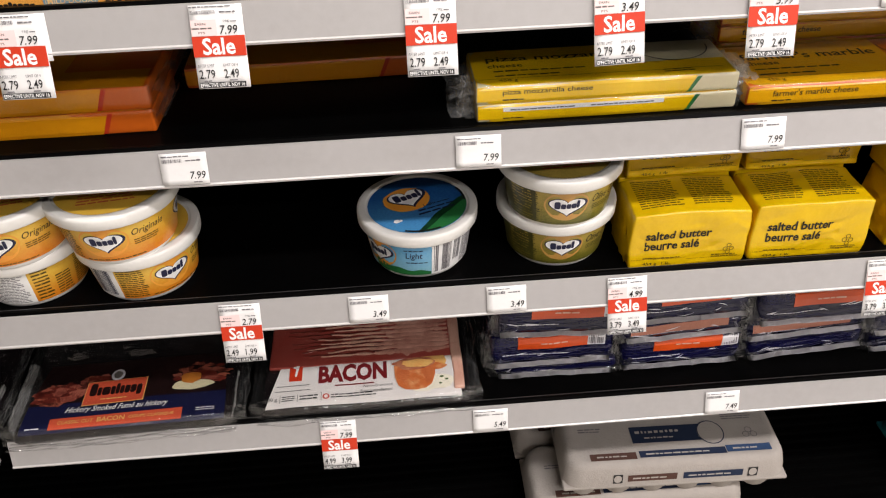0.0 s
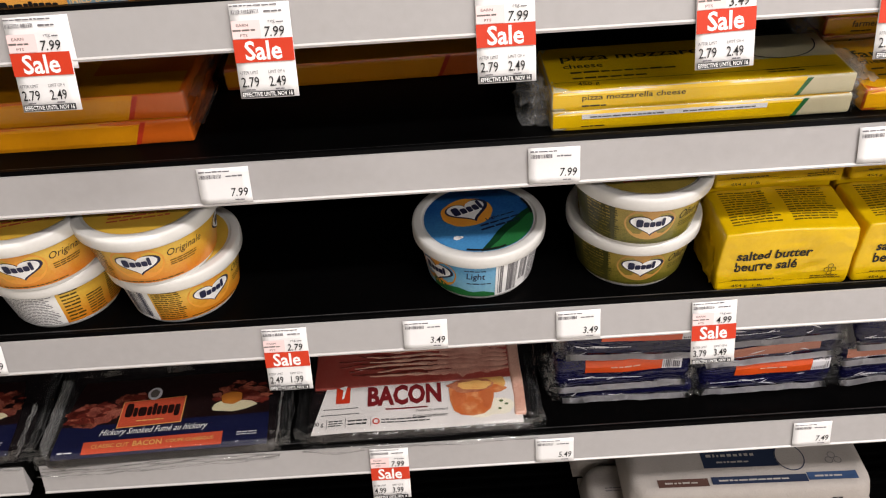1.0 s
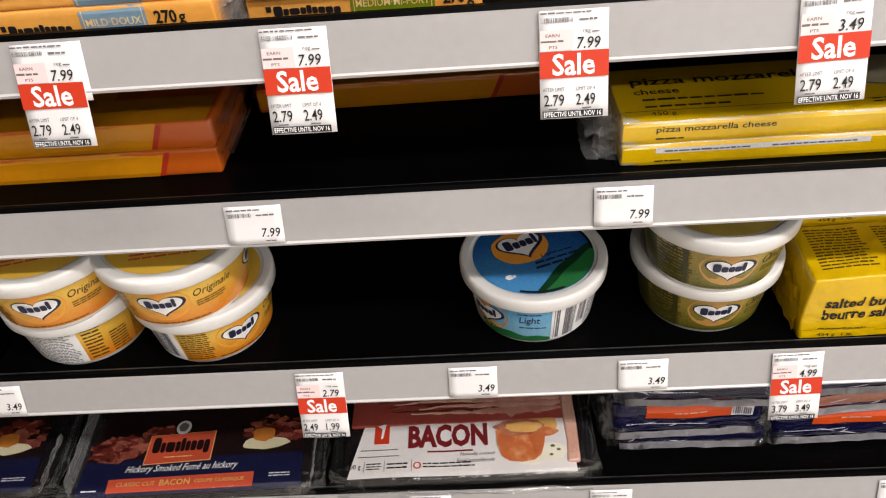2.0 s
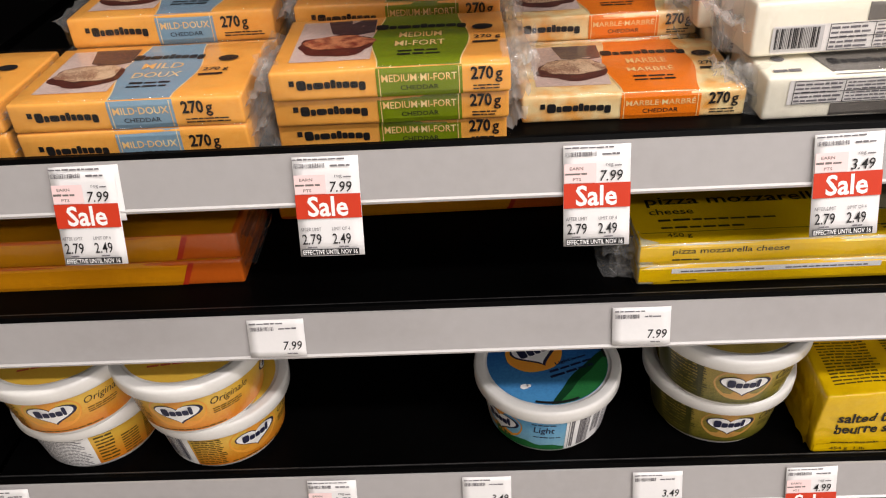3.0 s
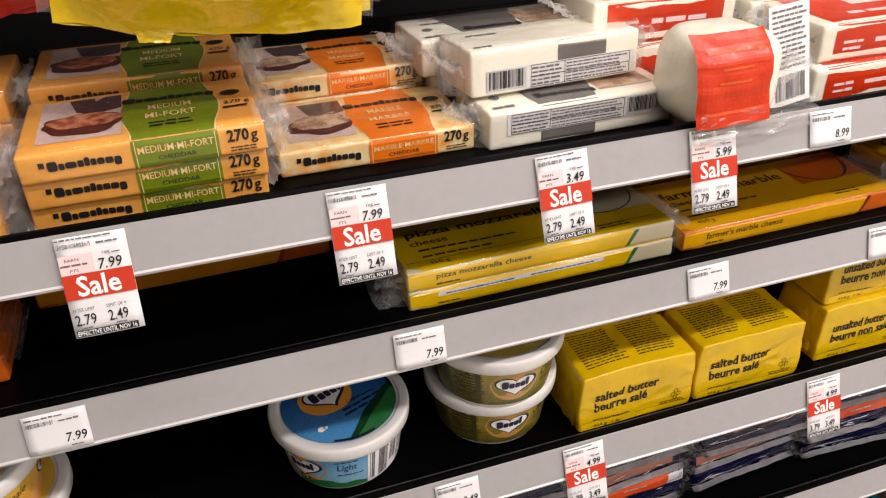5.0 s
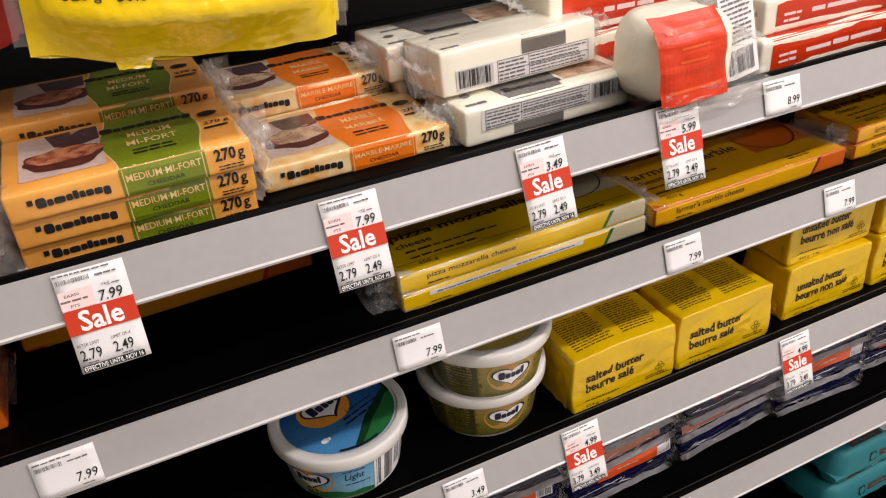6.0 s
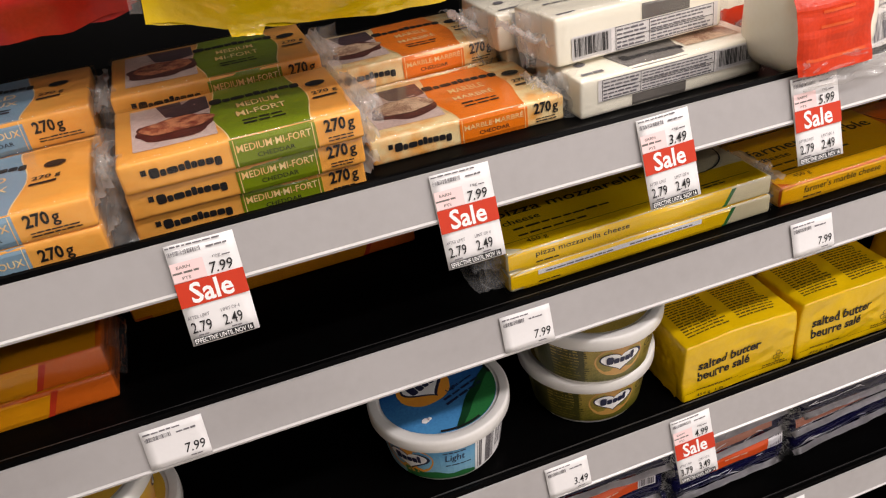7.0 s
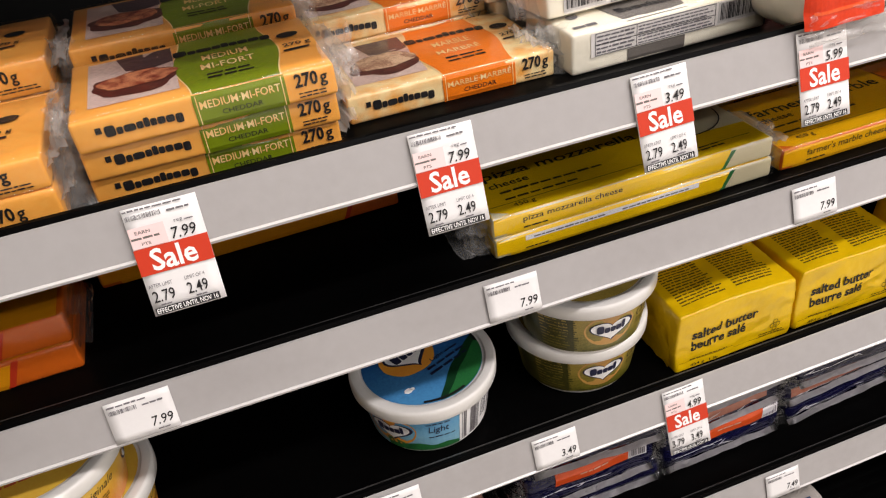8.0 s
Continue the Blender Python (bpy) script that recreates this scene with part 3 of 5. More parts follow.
for i, (x, reg, lean) in enumerate(((-0.2775, "7.99", 0.5), (-0.1375, "7.99", 0.3), (0.0150, "7.99", 0.0), (0.1530, "3.49", -1.8), (0.2695, "5.99", 0.2))):
    sale_tag("a", x, reg, "2.79", "2.49", lean, i)
sale_tag("c", -0.1705, "2.79", "2.49", "1.99", 0.4, 11)
sale_tag("c", 0.1910, "4.99", "3.79", "3.49", -1.2, 12)
sale_tag("c", 0.4420, "4.99", "3.79", "3.49", -0.5, 13)
sale_tag("d", -0.0980, "7.99", "4.99", "3.99", 0.5, 14)
for i, (lev, x, price) in enumerate((("a", 0.371, "8.99"), ("b", -0.1862, "7.99"), ("b", 0.0505, "7.99"), ("b", 0.2870, "7.99"), ("b", 0.462, "7.99"), ("c", -0.4260, "3.49"), ("c", -0.0520, "3.49"), ("c", 0.0768, "3.49"), ("d", 0.0635, "5.49"), ("d", 0.3145, "7.49"))):
    plain_tag(lev, x, price, (0.5, -0.3, 0.4, -0.6)[i % 4], i + 20)

for x, wd in ((0.2290, 0.007), (0.2375, 0.004)):
    ob = thing("label_scrap", tag_pose("a", x, 0.006, 3.0, 0.0012), "torn scrap of white label on the grey rail", "scrap", "torn label scraps")
    part("paper", card(wd, 0.006, 0.0002), CARD, ob)
ob = thing("old_tag", tag_pose("a", -0.2752, 0.001, -0.5, 0.0010), "blank old paper tag behind the sale tag", "price tag")
part("card", card(0.0375, 0.033, 0.0002), CARD, ob)

# ---- things on the shelf with the spreads and butter ----


def tub(x, y, z, kind_of, turn, label, group="tubs of spread", lid_turn=None, code=True):
    rb, rt, h, lid_r = 0.0445, 0.0530, 0.0540, 0.0580
    ob = thing("spread_tub", pose(x, y, z), label, "tub", group)
    sleeve = {"original": SLEEVE_Y, "olive": SLEEVE_G, "light": SLEEVE_B}[kind_of]
    part("body", lathe([(rb - 0.004, 0.0012), (rb - 0.003, 0.0), (rb - 0.001, 0.0), (rb, 0.0015), (rb + 0.0006, 0.0045), (rt, h - 0.004), (rt, h)]), PLASTIC, ob, "white plastic tub")
    part("lid", lathe([(lid_r - 0.0030, h - 0.0095), (lid_r - 0.0010, h - 0.0095), (lid_r - 0.0002, h - 0.0085), (lid_r, h - 0.001), (lid_r - 0.0004, h + 0.0012), (lid_r - 0.0016, h + 0.0021), (lid_r - 0.0020, h + 0.0022), (lid_r - 0.0074, h + 0.0022), (lid_r - 0.0080, h + 0.0020), (lid_r - 0.0086, h + 0.0010), (lid_r - 0.0092, h + 0.0006), (0.02, h + 0.0007), (0.002, h + 0.0007)], 64), PLASTIC, ob, "white plastic lid with a raised rim")
    face = on_tub(rb, rt, h, turn)
    y0, y1 = 0.0055, h - 0.0075
    half = math.pi * (rb + rt) / 2
    printed("label_wrap", [rect(-half * 0.62, y0, half * 0.62, y1, 40, 1)], face, sleeve, ob, 0.0004, "printed label round the tub")
    printed("nutrition_panel", [rect(half * 0.62, y0, half * 1.38, y1, 26, 1)], face, WHITEINK, ob, 0.0004)
    printed("small_print", [bars(half * 0.64, y0 + 0.001, half * 0.87, y1 - 0.001, 19, 3, 4), stripes(half * 0.9, y0 + 0.003, half * 1.03, y1 - 0.005, 5, 16), bars(half * 1.06, y0 + 0.001, half * 1.36, y1 - 0.001, 19, 4, 5)], face, GREYINK, ob, 0.0006)
    glow, wide = (OLIVEGLOW, 0.0195) if kind_of == "olive" else (SUNGLOW, 0.0205)
    if kind_of == "olive":
        printed("dark_panel", [rect(-0.078, y0, -0.034, y1, 14, 1)], face, OLIVEDARK, ob, 0.0006, "dark olive side panel")
        printed("panel_print", [bars(-0.060, y0 + 0.002, -0.037, y1 - 0.002, 11, 5, 3)], face, SLEEVE_G, ob, 0.0008)
    cx, cy = -0.006, (y0 + y1) / 2 + 0.001
    if kind_of == "light":
        cx = -0.048
    printed("glow", [oval(cx - 0.0010, cy + 0.0008, wide, 0.0170, 30, 0.04, 2)], face, glow, ob, 0.0006, "amber glow behind the heart")
    printed("heart_outline", [heart(cx, cy + 0.0005, 0.0118)], face, NAVYINK, ob, 0.0008)
    printed("heart", [heart(cx - 0.0006, cy + 0.0008, 0.0106)], face, WHITEINK, ob, 0.0010, "white heart")
    printed("brand_bar", [wordshape(cx - 0.0118, cy - 0.0024, cx + 0.0100, cy + 0.0060, 5, 0.0, 0.12)], face, NAVYINK, ob, 0.0012)
    name = {"original": "Originale", "olive": "Olive Oil", "light": "Light"}[kind_of]
    if kind_of == "light":
        printed("name_lettering", [words(name, -0.020, cy - 0.002, 0.015, 0.0095, 0.006, 0.1)], face, NAVYINK, ob, 0.0007)
        printed("name_bar", [bars(-0.021, cy + 0.009, -0.003, cy + 0.0115, 1, 3, 3), bars(-0.020, cy - 0.0065, 0.001, cy - 0.004, 1, 4, 3)], face, NAVYINK, ob, 0.0007)
        printed("meadow", [([(-0.055 + 0.0045 * i, y0 + k * (0.0105 - 0.00045 * i + 0.0012 * math.sin(i * 1.3))) for i in range(14) for k in (0, 1)], [(2 * i, 2 * i + 2, 2 * i + 3, 2 * i + 1) for i in range(13)])], face, MEADOW, ob, 0.0006)
        printed("panel", [rect(0.004, y0, 0.056, y1, 14)], face, WHITEINK, ob, 0.0007)
        printed("small_print", [stripes(0.006, y0 + 0.002, 0.0105, y1 - 0.002, 3, 3), stripes(0.014, y0 + 0.002, 0.024, y1 - 0.003, 5, 14), stripes(0.026, y0 + 0.010, 0.034, y1 - 0.002, 6, 12), stripes(0.036, y0 + 0.001, 0.054, y1 - 0.002, 8, 28)], face, GREYINK, ob, 0.0009)
    else:
        printed("name_lettering", [words(name, 0.0150, cy + 0.001, 0.029, 0.0090, 0.0, 0.25)], face, INK, ob, 0.0007, "dark lettering")
        printed("small_print", [bars(0.017, cy - 0.0075, 0.040, cy - 0.001, 3, 6), bars(-0.054, y0 + 0.002, -0.030, y1 - 0.002, 15, 9, 3), bars(-0.028, y0 + 0.001, 0.030, y0 + 0.0035, 1, 5, 4)], face, BROWNINK if kind_of == "original" else OLIVEDARK, ob, 0.0008)
        if not code:
            printed("ingredient_print", [bars(-0.092, y0 + 0.002, -0.078, y1 - 0.003, 9, 12, 2), bars(-0.074, y0 + 0.001, -0.058, y1 - 0.016, 8, 13, 2)], face, BROWNINK, ob, 0.0008)
        if kind_of == "original" and code:
            printed("code_panel", [rect(-0.086, y0, -0.056, y1, 10, 1)], face, WHITEINK, ob, 0.0006, "white code panel")
            printed("code_strip", [stripes(-0.083, y0 + 0.004, -0.060, y1 - 0.004, 4, 14)], face, NAVYINK, ob, 0.0009)
        printed("side_heart", [heart(half * 0.52, cy, 0.0125)], face, NAVYINK, ob, 0.0007)
        printed("side_heart", [heart(half * 0.52, cy, 0.0110)], face, WHITEINK, ob, 0.0009, "white heart")
        printed("brand_bar", [wordshape(half * 0.52 - 0.0115, cy - 0.0025, half * 0.52 + 0.0105, cy + 0.0060, 5, 0.0, 0.12)], face, NAVYINK, ob, 0.0011)
    # print on the lid, which is turned by itself
    turn = turn if lid_turn is None else lid_turn
    top = on_plane((0, 0, h + 0.0007), (math.cos(turn), math.sin(turn), 0), (-math.sin(turn), math.cos(turn), 0))
    base = {"original": SLEEVE_Y, "olive": SLEEVE_G, "light": LIDBLUE}[kind_of]
    disc = printed("lid_print", [oval(0, 0, lid_r - 0.0105, lid_r - 0.0105, 48)], top, base, ob, 0.0003, "round printed lid label")
    if kind_of == "light":
        rr = lid_r - 0.0108

        def cut(a0, a1, rise, n=18):
            """The part of the round lid beyond a hilly line."""
            pts = [(rr * math.cos(a0 + (a1 - a0) * i / n), rr * math.sin(a0 + (a1 - a0) * i / n)) for i in range(n + 1)]
            (xa, ya), (xb, yb) = pts[-1], pts[0]
            pts += [(xa + (xb - xa) * i / n - rise * math.sin(math.pi * i / n) * 0.5, ya + (yb - ya) * i / n + rise * math.sin(math.pi * i / n) + 0.0005 * math.sin(i * 0.8)) for i in range(1, n)]
            return pts, [tuple(range(len(pts)))]
        printed("hedge_print", [cut(radians(-113), radians(-8), 0.0035)], top, DARKGREEN, disc, 0.0006, "dark hedge print")
        printed("meadow_print", [cut(radians(-106), radians(-16), 0.0010)], top, MEADOW, disc, 0.0008, "green meadow print")
        printed("glow", [oval(-0.006, 0.011, 0.0232, 0.0200, 30, 0.06, 3)], top, SUNGLOW, disc, 0.0009)
        printed("heart_outline", [heart(-0.004, 0.0125, 0.0172, 40, 1.16)], top, NAVYINK, disc, 0.0011)
        printed("heart", [heart(-0.0048, 0.0131, 0.0150, 40, 1.16)], top, WHITEINK, disc, 0.0013, "white heart")
        printed("brand_bar", [wordshape(-0.0185, 0.0085, 0.0100, 0.0205, 5, 0.0, 0.12)], top, NAVYINK, disc, 0.0015)
        printed("small_print", [words("Light", 0.004, -0.0090, 0.013, 0.0045, 0.01), bars(0.018, -0.0085, 0.031, -0.005, 1, 4, 1), bars(-0.004, -0.0150, 0.036, -0.0100, 1, 5, 4), bars(-0.006, -0.0205, 0.036, -0.0155, 1, 6, 4)], top, NAVYINK, disc, 0.0010)
        for q0, n in ((-128, 8), (-20, 6)):
            arc = [(k * math.cos(q), k * math.sin(q)) for q in [radians(q0 + 6 * i) for i in range(n)] for k in (rr, rr - 0.0022)]
            printed("rim_print", [(arc, [(2 * i, 2 * i + 1, 2 * i + 3, 2 * i + 2) for i in range(n - 1)])], top, INK, disc, 0.0012, "dark print along the rim")
        printed("mark", [oval(-0.029, -0.019, 0.0035, 0.003, 6), oval(-0.0255, -0.0195, 0.002, 0.0018, 6)], top, WHITEINK, disc, 0.0010)
    else:
        printed("small_print", [heart(0, 0.006, 0.014), bars(-0.025, -0.03, 0.025, -0.012, 4, 3)], top, BURNT, disc, 0.0005)
    return ob


STACK = 0.0552
c = DECK["c"]
tub(0.018, 0.081, c, "light", 0.12, "white margarine tub with blue and green lid on the shelf", lid_turn=0.38)
tub(0.153, 0.084, c, "olive", 0.10, "white spread tub with olive green label, under another tub")
tub(0.151, 0.070, c + STACK, "olive", 0.10, "white spread tub with olive green label, stacked on another tub")
tub(-0.246, 0.075, c, "original", 0.90, "white spread tub with yellow label turned aside, under another tub")
tub(-0.251, 0.060, c + STACK, "original", 0.14, "white spread tub with yellow and orange label, stacked on another tub")
tub(-0.352, 0.078, c, "original", 2.25, "white spread tub with its panel of small print turned outwards", code=False)
tub(-0.349, 0.062, c + STACK, "original", 0.25, "white spread tub with yellow and orange label, stacked on another tub")


def butter(x, y, z, seed, kind_of="salted", turn=0.0):
    """A foil-wrapped pound of butter; x is its middle and y its front."""
    sx, sy, sz = 0.1125, 0.062, 0.061
    ob = thing("butter_block", pose(x, y, z, 0, 0, turn), f"yellow foil-wrapped block of {kind_of} butter", "butter", "butter blocks")
    bm = rbox(sx, sy, sz, 0.0022, 27, 0.0018, seed)
    rnd = random.Random(seed * 13)
    folds = [(rnd.uniform(-0.04, 0.05), rnd.uniform(0.012, 0.055), rnd.uniform(-1.2, 1.2), rnd.uniform(0.010, 0.024)) for k in range(8)]
    for v in bm.verts:
        u, w = v.co.x / (sx / 2), v.co.z / sz
        # a top that swells and front corners that sag, as foil round soft butter does
        v.co.z += 0.0016 * w * max(0.0, 1 - u * u) * math.sin(math.pi * min(1, max(0, v.co.y / sy)) * 0.8 + 0.3) - 0.0014 * w * abs(u) ** 5
        v.co.x *= 1 - 0.022 * w + 0.018 * math.sin(math.pi * w)
        # straight creases pressed into the foil
        for fx, fz, fa, fl in folds:
            dx, dz = v.co.x - fx, v.co.z + v.co.y - fz
            along, across = dx * math.cos(fa) + dz * math.sin(fa), dz * math.cos(fa) - dx * math.sin(fa)
            if abs(along) < fl and abs(across) < 0.005:
                v.co.y += 0.0009 * (1 - abs(along) / fl) * math.sin(across / 0.005 * math.pi)
    tree = tree_of(bm)
    part("wrapper", bm, BUTTER, ob, "creased yellow foil wrapper")
    face = on_plane((-sx / 2, 0, 0), (1, 0, 0), (0, 0, 1))
    a, b = ("salted butter", "beurre salé") if kind_of == "salted" else ("unsalted butter", "beurre non salé")
    printed("name_lettering", [words(a, 0.0135, 0.0320, 0.063, 0.0098, 0.026), words(b, 0.0135, 0.0200, 0.053 if kind_of == "salted" else 0.07, 0.0098, 0.026)], face, INK, ob, 0.0005, "black lettering", tree)
    printed("small_print", [bars(0.0135, 0.0098, 0.050, 0.0118, 1, seed, 4)], face, INK, ob, 0.0009, "", tree)
    printed("origin_print", [bars(0.080, 0.0075, 0.106, 0.0115, 2, seed, 3)], face, BROWNINK, ob, 0.0009, "", tree)
    printed("weight_lettering", [words("454 g  1 lb", 0.014, 0.0022, 0.026, 0.0036)], face, INK, ob, 0.0009, "", tree)
    for ox, oz in ((0.0925, 0.0165), (0.0985, 0.0165), (0.0955, 0.0205), (0.0955, 0.0125)):
        ring = [(ox + k * math.cos(q), oz + k * math.sin(q)) for q in [2 * math.pi * i / 10 for i in range(11)] for k in (0.0024, 0.0018)]
        printed("flower_mark", [(ring, [(2 * i, 2 * i + 1, 2 * i + 3, 2 * i + 2) for i in range(10)])], face, BROWNINK, ob, 0.0005, "", tree)
    top = on_plane((-sx / 2, 0.0, sz), (1, 0, 0), (0, 1, 0))
    for k, x0 in enumerate((0.010, 0.060)):
        printed("ingredient_print", [bars(x0, 0.010, x0 + 0.041, 0.056, 14, seed + k, 4)], top, BROWNINK, ob, 0.0005, "dark lines of small print", tree)
    # the foil's lap along the foot of the front, with a step in it
    for x0, x1, zz in ((0.002, 0.056, 0.0090), (0.056, sx - 0.003, 0.0068)):
        pts, fcs = rect(x0, 0.0012, x1, zz, 12, 3)
        printed("foil_lap", [(pts, fcs)], face, BUTTER, ob, 0.00045, "folded lap of the foil", tree)
    # shadow along the lap's upper edge, painted as thin brown lines
    printed("lap_shadow_line", [rect(0.003, 0.0089, 0.056, 0.0092, 10), rect(0.056, 0.0067, sx - 0.004, 0.0070, 10)], face, BROWNINK, ob, 0.00035, "thin brown line painted as the lap's shadow", tree)
    # folded flap along the base of each end
    for s in (-1, 1):
        fold = crumple(sy * 0.8, sz * 0.55, seed + s, 0.0018, 6, 0.25)
        flap = part("end_fold", fold, BUTTER, ob)
        flap.matrix_basis = Matrix.Translation((s * (sx / 2 + 0.0012), sy / 2, 0.003)) @ Matrix.Rotation(radians(90), 4, "Z")
    return ob


butter(0.2710, 0.029, c, 1, turn=0.4)
butter(0.3880, 0.030, c, 2, turn=-0.4)
butter(0.2740, 0.098, c, 3)
butter(0.3920, 0.100, c, 4)
butter(0.2800, 0.092, c + 0.0615, 5, turn=0.5)
butter(0.3990, 0.093, c + 0.0615, 6)
butter(0.528, 0.036, c, 7, "unsalted", -1.0)
butter(0.530, 0.044, c + 0.0615, 8, "unsalted", 0.8)
butter(0.650, 0.036, c, 9, "unsalted", 0.4)
butter(0.652, 0.040, c + 0.0615, 10, "unsalted")

# ---- things on the upper cheese shelf ----


def cheese_bar(x, y, z, kind_of, seed, turn=0.0, tilt=0.0, size=(0.135, 0.088, 0.0175), tuft=False):
    """A flat wrapped bar of cheese; x is its middle, y its front."""
    sx, sy, sz = size
    body, band, pic, colour = {"green": (CHEDDAR, GREEN, PIZZAPIC, "orange-yellow cheddar with a green band"), "blue": (CHEDDAR, BLUE, PALEPIC, "orange-yellow cheddar with a grey-blue band"), "orange": (MARBLE, ORANGE, PALEPIC, "marbled cheddar with an orange band")}[kind_of]
    ob = thing("cheese_bar", pose(x, y, z, 0, tilt, turn), f"film-wrapped bar of {colour}", "cheese", f"{kind_of} cheese bars")
    bm = rbox(sx, sy, sz, 0.0020, 9, 0.0005, seed)
    tree = tree_of(bm)
    part("block", bm, body, ob)
    film_wrap(sx, sy, sz, seed, ob)
    face = on_plane((-sx / 2, 0, 0), (1, 0, 0), (0, 0, 1))
    top = on_plane((-sx / 2, 0, sz), (1, 0, 0), (0, 1, 0))
    b0, b1 = sx * 0.445, sx * 0.80
    if kind_of == "blue":
        b0, b1 = sx * 0.43, sx * 0.71
    mid = (b0 + b1) / 2
    printed("band", [rect(b0, 0.0004, b1, sz - 0.0002, 6, 6)], face, band, ob, 0.0005, f"{kind_of} printed band", tree)
    printed("band_edge", [wavy(b0 - 0.0008, 0.0010, b1 + 0.0008, sy - 0.0015, sx * 0.045)], top, MARBLE, ob, 0.00035, "", tree)
    printed("top_band", [wavy(b0, 0.0012, b1, sy - 0.002, sx * 0.045)], top, band, ob, 0.0004, f"{kind_of} printed band", tree)
    ry = sz * 0.5
    printed("band_line", [rect(b0 + 0.0016, 0.0008, b0 + 0.0021, sz - 0.0006, 1, 4), rect(b1 - 0.0021, 0.0008, b1 - 0.0016, sz - 0.0006, 1, 4)], face, MARBLE, ob, 0.0007, "thin pale line", tree)
    printed("brand_bar", [wordshape(0.0155, ry - 0.0022, b0 - 0.006, ry + 0.0038, 9, 0.12), rect(0.0115, ry + 0.0006, 0.0145, ry + 0.0040)], face, INK, ob, 0.0006, "dark brand bar", tree)
    name = {"green": "MEDIUM·MI-FORT", "blue": "MILD·DOUX", "orange": "MARBLE·MARBRÉ"}[kind_of]
    printed("band_lettering", [words(name, b0 + 0.003, ry + 0.0005, b1 - b0 - 0.006, 0.0045, 0.01)], face, MARBLE, ob, 0.0007, "pale lettering", tree)
    printed("weight_lettering", [words("270", b1 + 0.0048, ry - 0.0004, 0.0128, 0.0080, 0.03), words("g", b1 + 0.0186, ry - 0.0024, 0.0042, 0.0070, 0.015), words("CHEDDAR", mid - 0.011, ry - 0.0045, 0.022, 0.0028, 0.01), bars(b1 + 0.006, ry - 0.0065, sx - 0.006, ry - 0.0028, 2, seed, 2)], face, INK, ob, 0.0007, "black lettering", tree)
    # top face: photo, band lettering, weight
    printed("photo", [rect(0.010, sy * 0.16, b0 - 0.004, sy * 0.92, 6, 6)], top, LAVENDER, ob, 0.00035, "printed food photo", tree)
    printed("photo_shade", [([(b0 * 0.42, sy * 0.92), (b0 * 0.50, sy * 0.66), (b0 * 0.72, sy * 0.60), (b0 - 0.0042, sy * 0.66), (b0 - 0.0042, sy * 0.92)], [(0, 1, 2, 3, 4)])], top, DUSK, ob, 0.0005, "", tree)
    printed("photo_dish", [oval(b0 * 0.57, sy * 0.44, b0 * 0.38, sy * 0.19, 30, 0.25, seed)], top, BROWN, ob, 0.0006, "", tree)
    printed("photo_food", [oval(b0 * 0.57, sy * 0.485, b0 * 0.35, sy * 0.135, 30, 0.25, seed + 1)], top, pic, ob, 0.0008, "", tree)
    lines = {"green": ("MEDIUM", "MI-FORT"), "blue": ("MILD", "DOUX"), "orange": ("MARBLE", "MARBRÉ")}[kind_of]
    printed("top_lettering", [words(lines[0], mid - 0.013, sy * 0.52, 0.026, 0.0085, 0.006), words(lines[1], mid - 0.015, sy * 0.36, 0.030, 0.0085, 0.006)], top, MARBLE, ob, 0.0007, "pale lettering", tree)
    printed("top_small_print", [wordshape(b0 - 0.004, sy * 0.68, b1 + 0.004, sy * 0.78, 9, 0.12), bars(mid - 0.013, sy * 0.18, mid + 0.013, sy * 0.30, 2, seed, 3), words("270 g", b1 + 0.008, sy * 0.42, 0.016, 0.007, 0.02), oval((b1 + sx) / 2, sy * 0.66, 0.0065, 0.005, 14), rect(b1 + 0.007, sy * 0.36, b1 + 0.022, sy * 0.39)], top, INK, ob, 0.0008, "", tree)
    for s in (-1, 1):
        fin = part("film_end", crumple(sy * 0.95, 0.015, seed + s * 3, 0.0035, 8, 0.15), CLEAR, ob, "crumpled clear film end")
        fin.matrix_basis = Matrix.Translation((s * (sx / 2 - 0.001), sy / 2, sz * 0.45)) @ Matrix.Rotation(radians(90), 4, "Z") @ Matrix.Rotation(radians(s * (60 + 16 * math.sin(seed))), 4, "X")
    if tuft:
        film_tuft(sx / 2 + 0.0065, 0.008, sz * 0.1, 0.022, sz * 1.5, seed * 3 + 1, ob)
        film_tuft(-sx / 2 - 0.0045, 0.012, 0.0, 0.014, sz * 1.1, seed * 3 - 1, ob)
    return ob


a = DECK["a"]
T = 0.0180
BAR = (0.138, 0.090, 0.0178)
for i in range(3):
    cheese_bar(-0.0830 + 0.001 * i, 0.048 - 0.004 * i, a + i * T, "green", i + 1, 0.4 * (i - 1), size=BAR, tuft=i == 2)
for i in range(3):
    cheese_bar(-0.082 + 0.0015 * (i % 2), 0.140, a + i * 0.0200, "green", i + 5, 0.5 * (1 - i % 3), size=(0.138, 0.090, 0.0198), tuft=i == 2)
for i in range(2):
    cheese_bar(-0.236, 0.037, a + i * 0.0245, "blue", i + 11, 0.3, size=(0.138, 0.090, 0.0243 - 0.0062 * i), tuft=i == 0)
    cheese_bar(-0.380, 0.038, a + i * 0.0245, "blue", i + 31, -0.4, size=(0.138, 0.090, 0.0243 - 0.0062 * i))
for i in range(3):
    cheese_bar(-0.232, 0.131, a + i * 0.0207, "blue", i + 14, 0.6, size=(0.138, 0.090, 0.0205))
cheese_bar(0.0655, 0.072, a, "orange", 21, -0.3, size=BAR, tuft=True)
for i in range(2):
    cheese_bar(0.060 - 0.002 * i, 0.166, a + i * T, "orange", i + 22, 0.8, size=BAR)


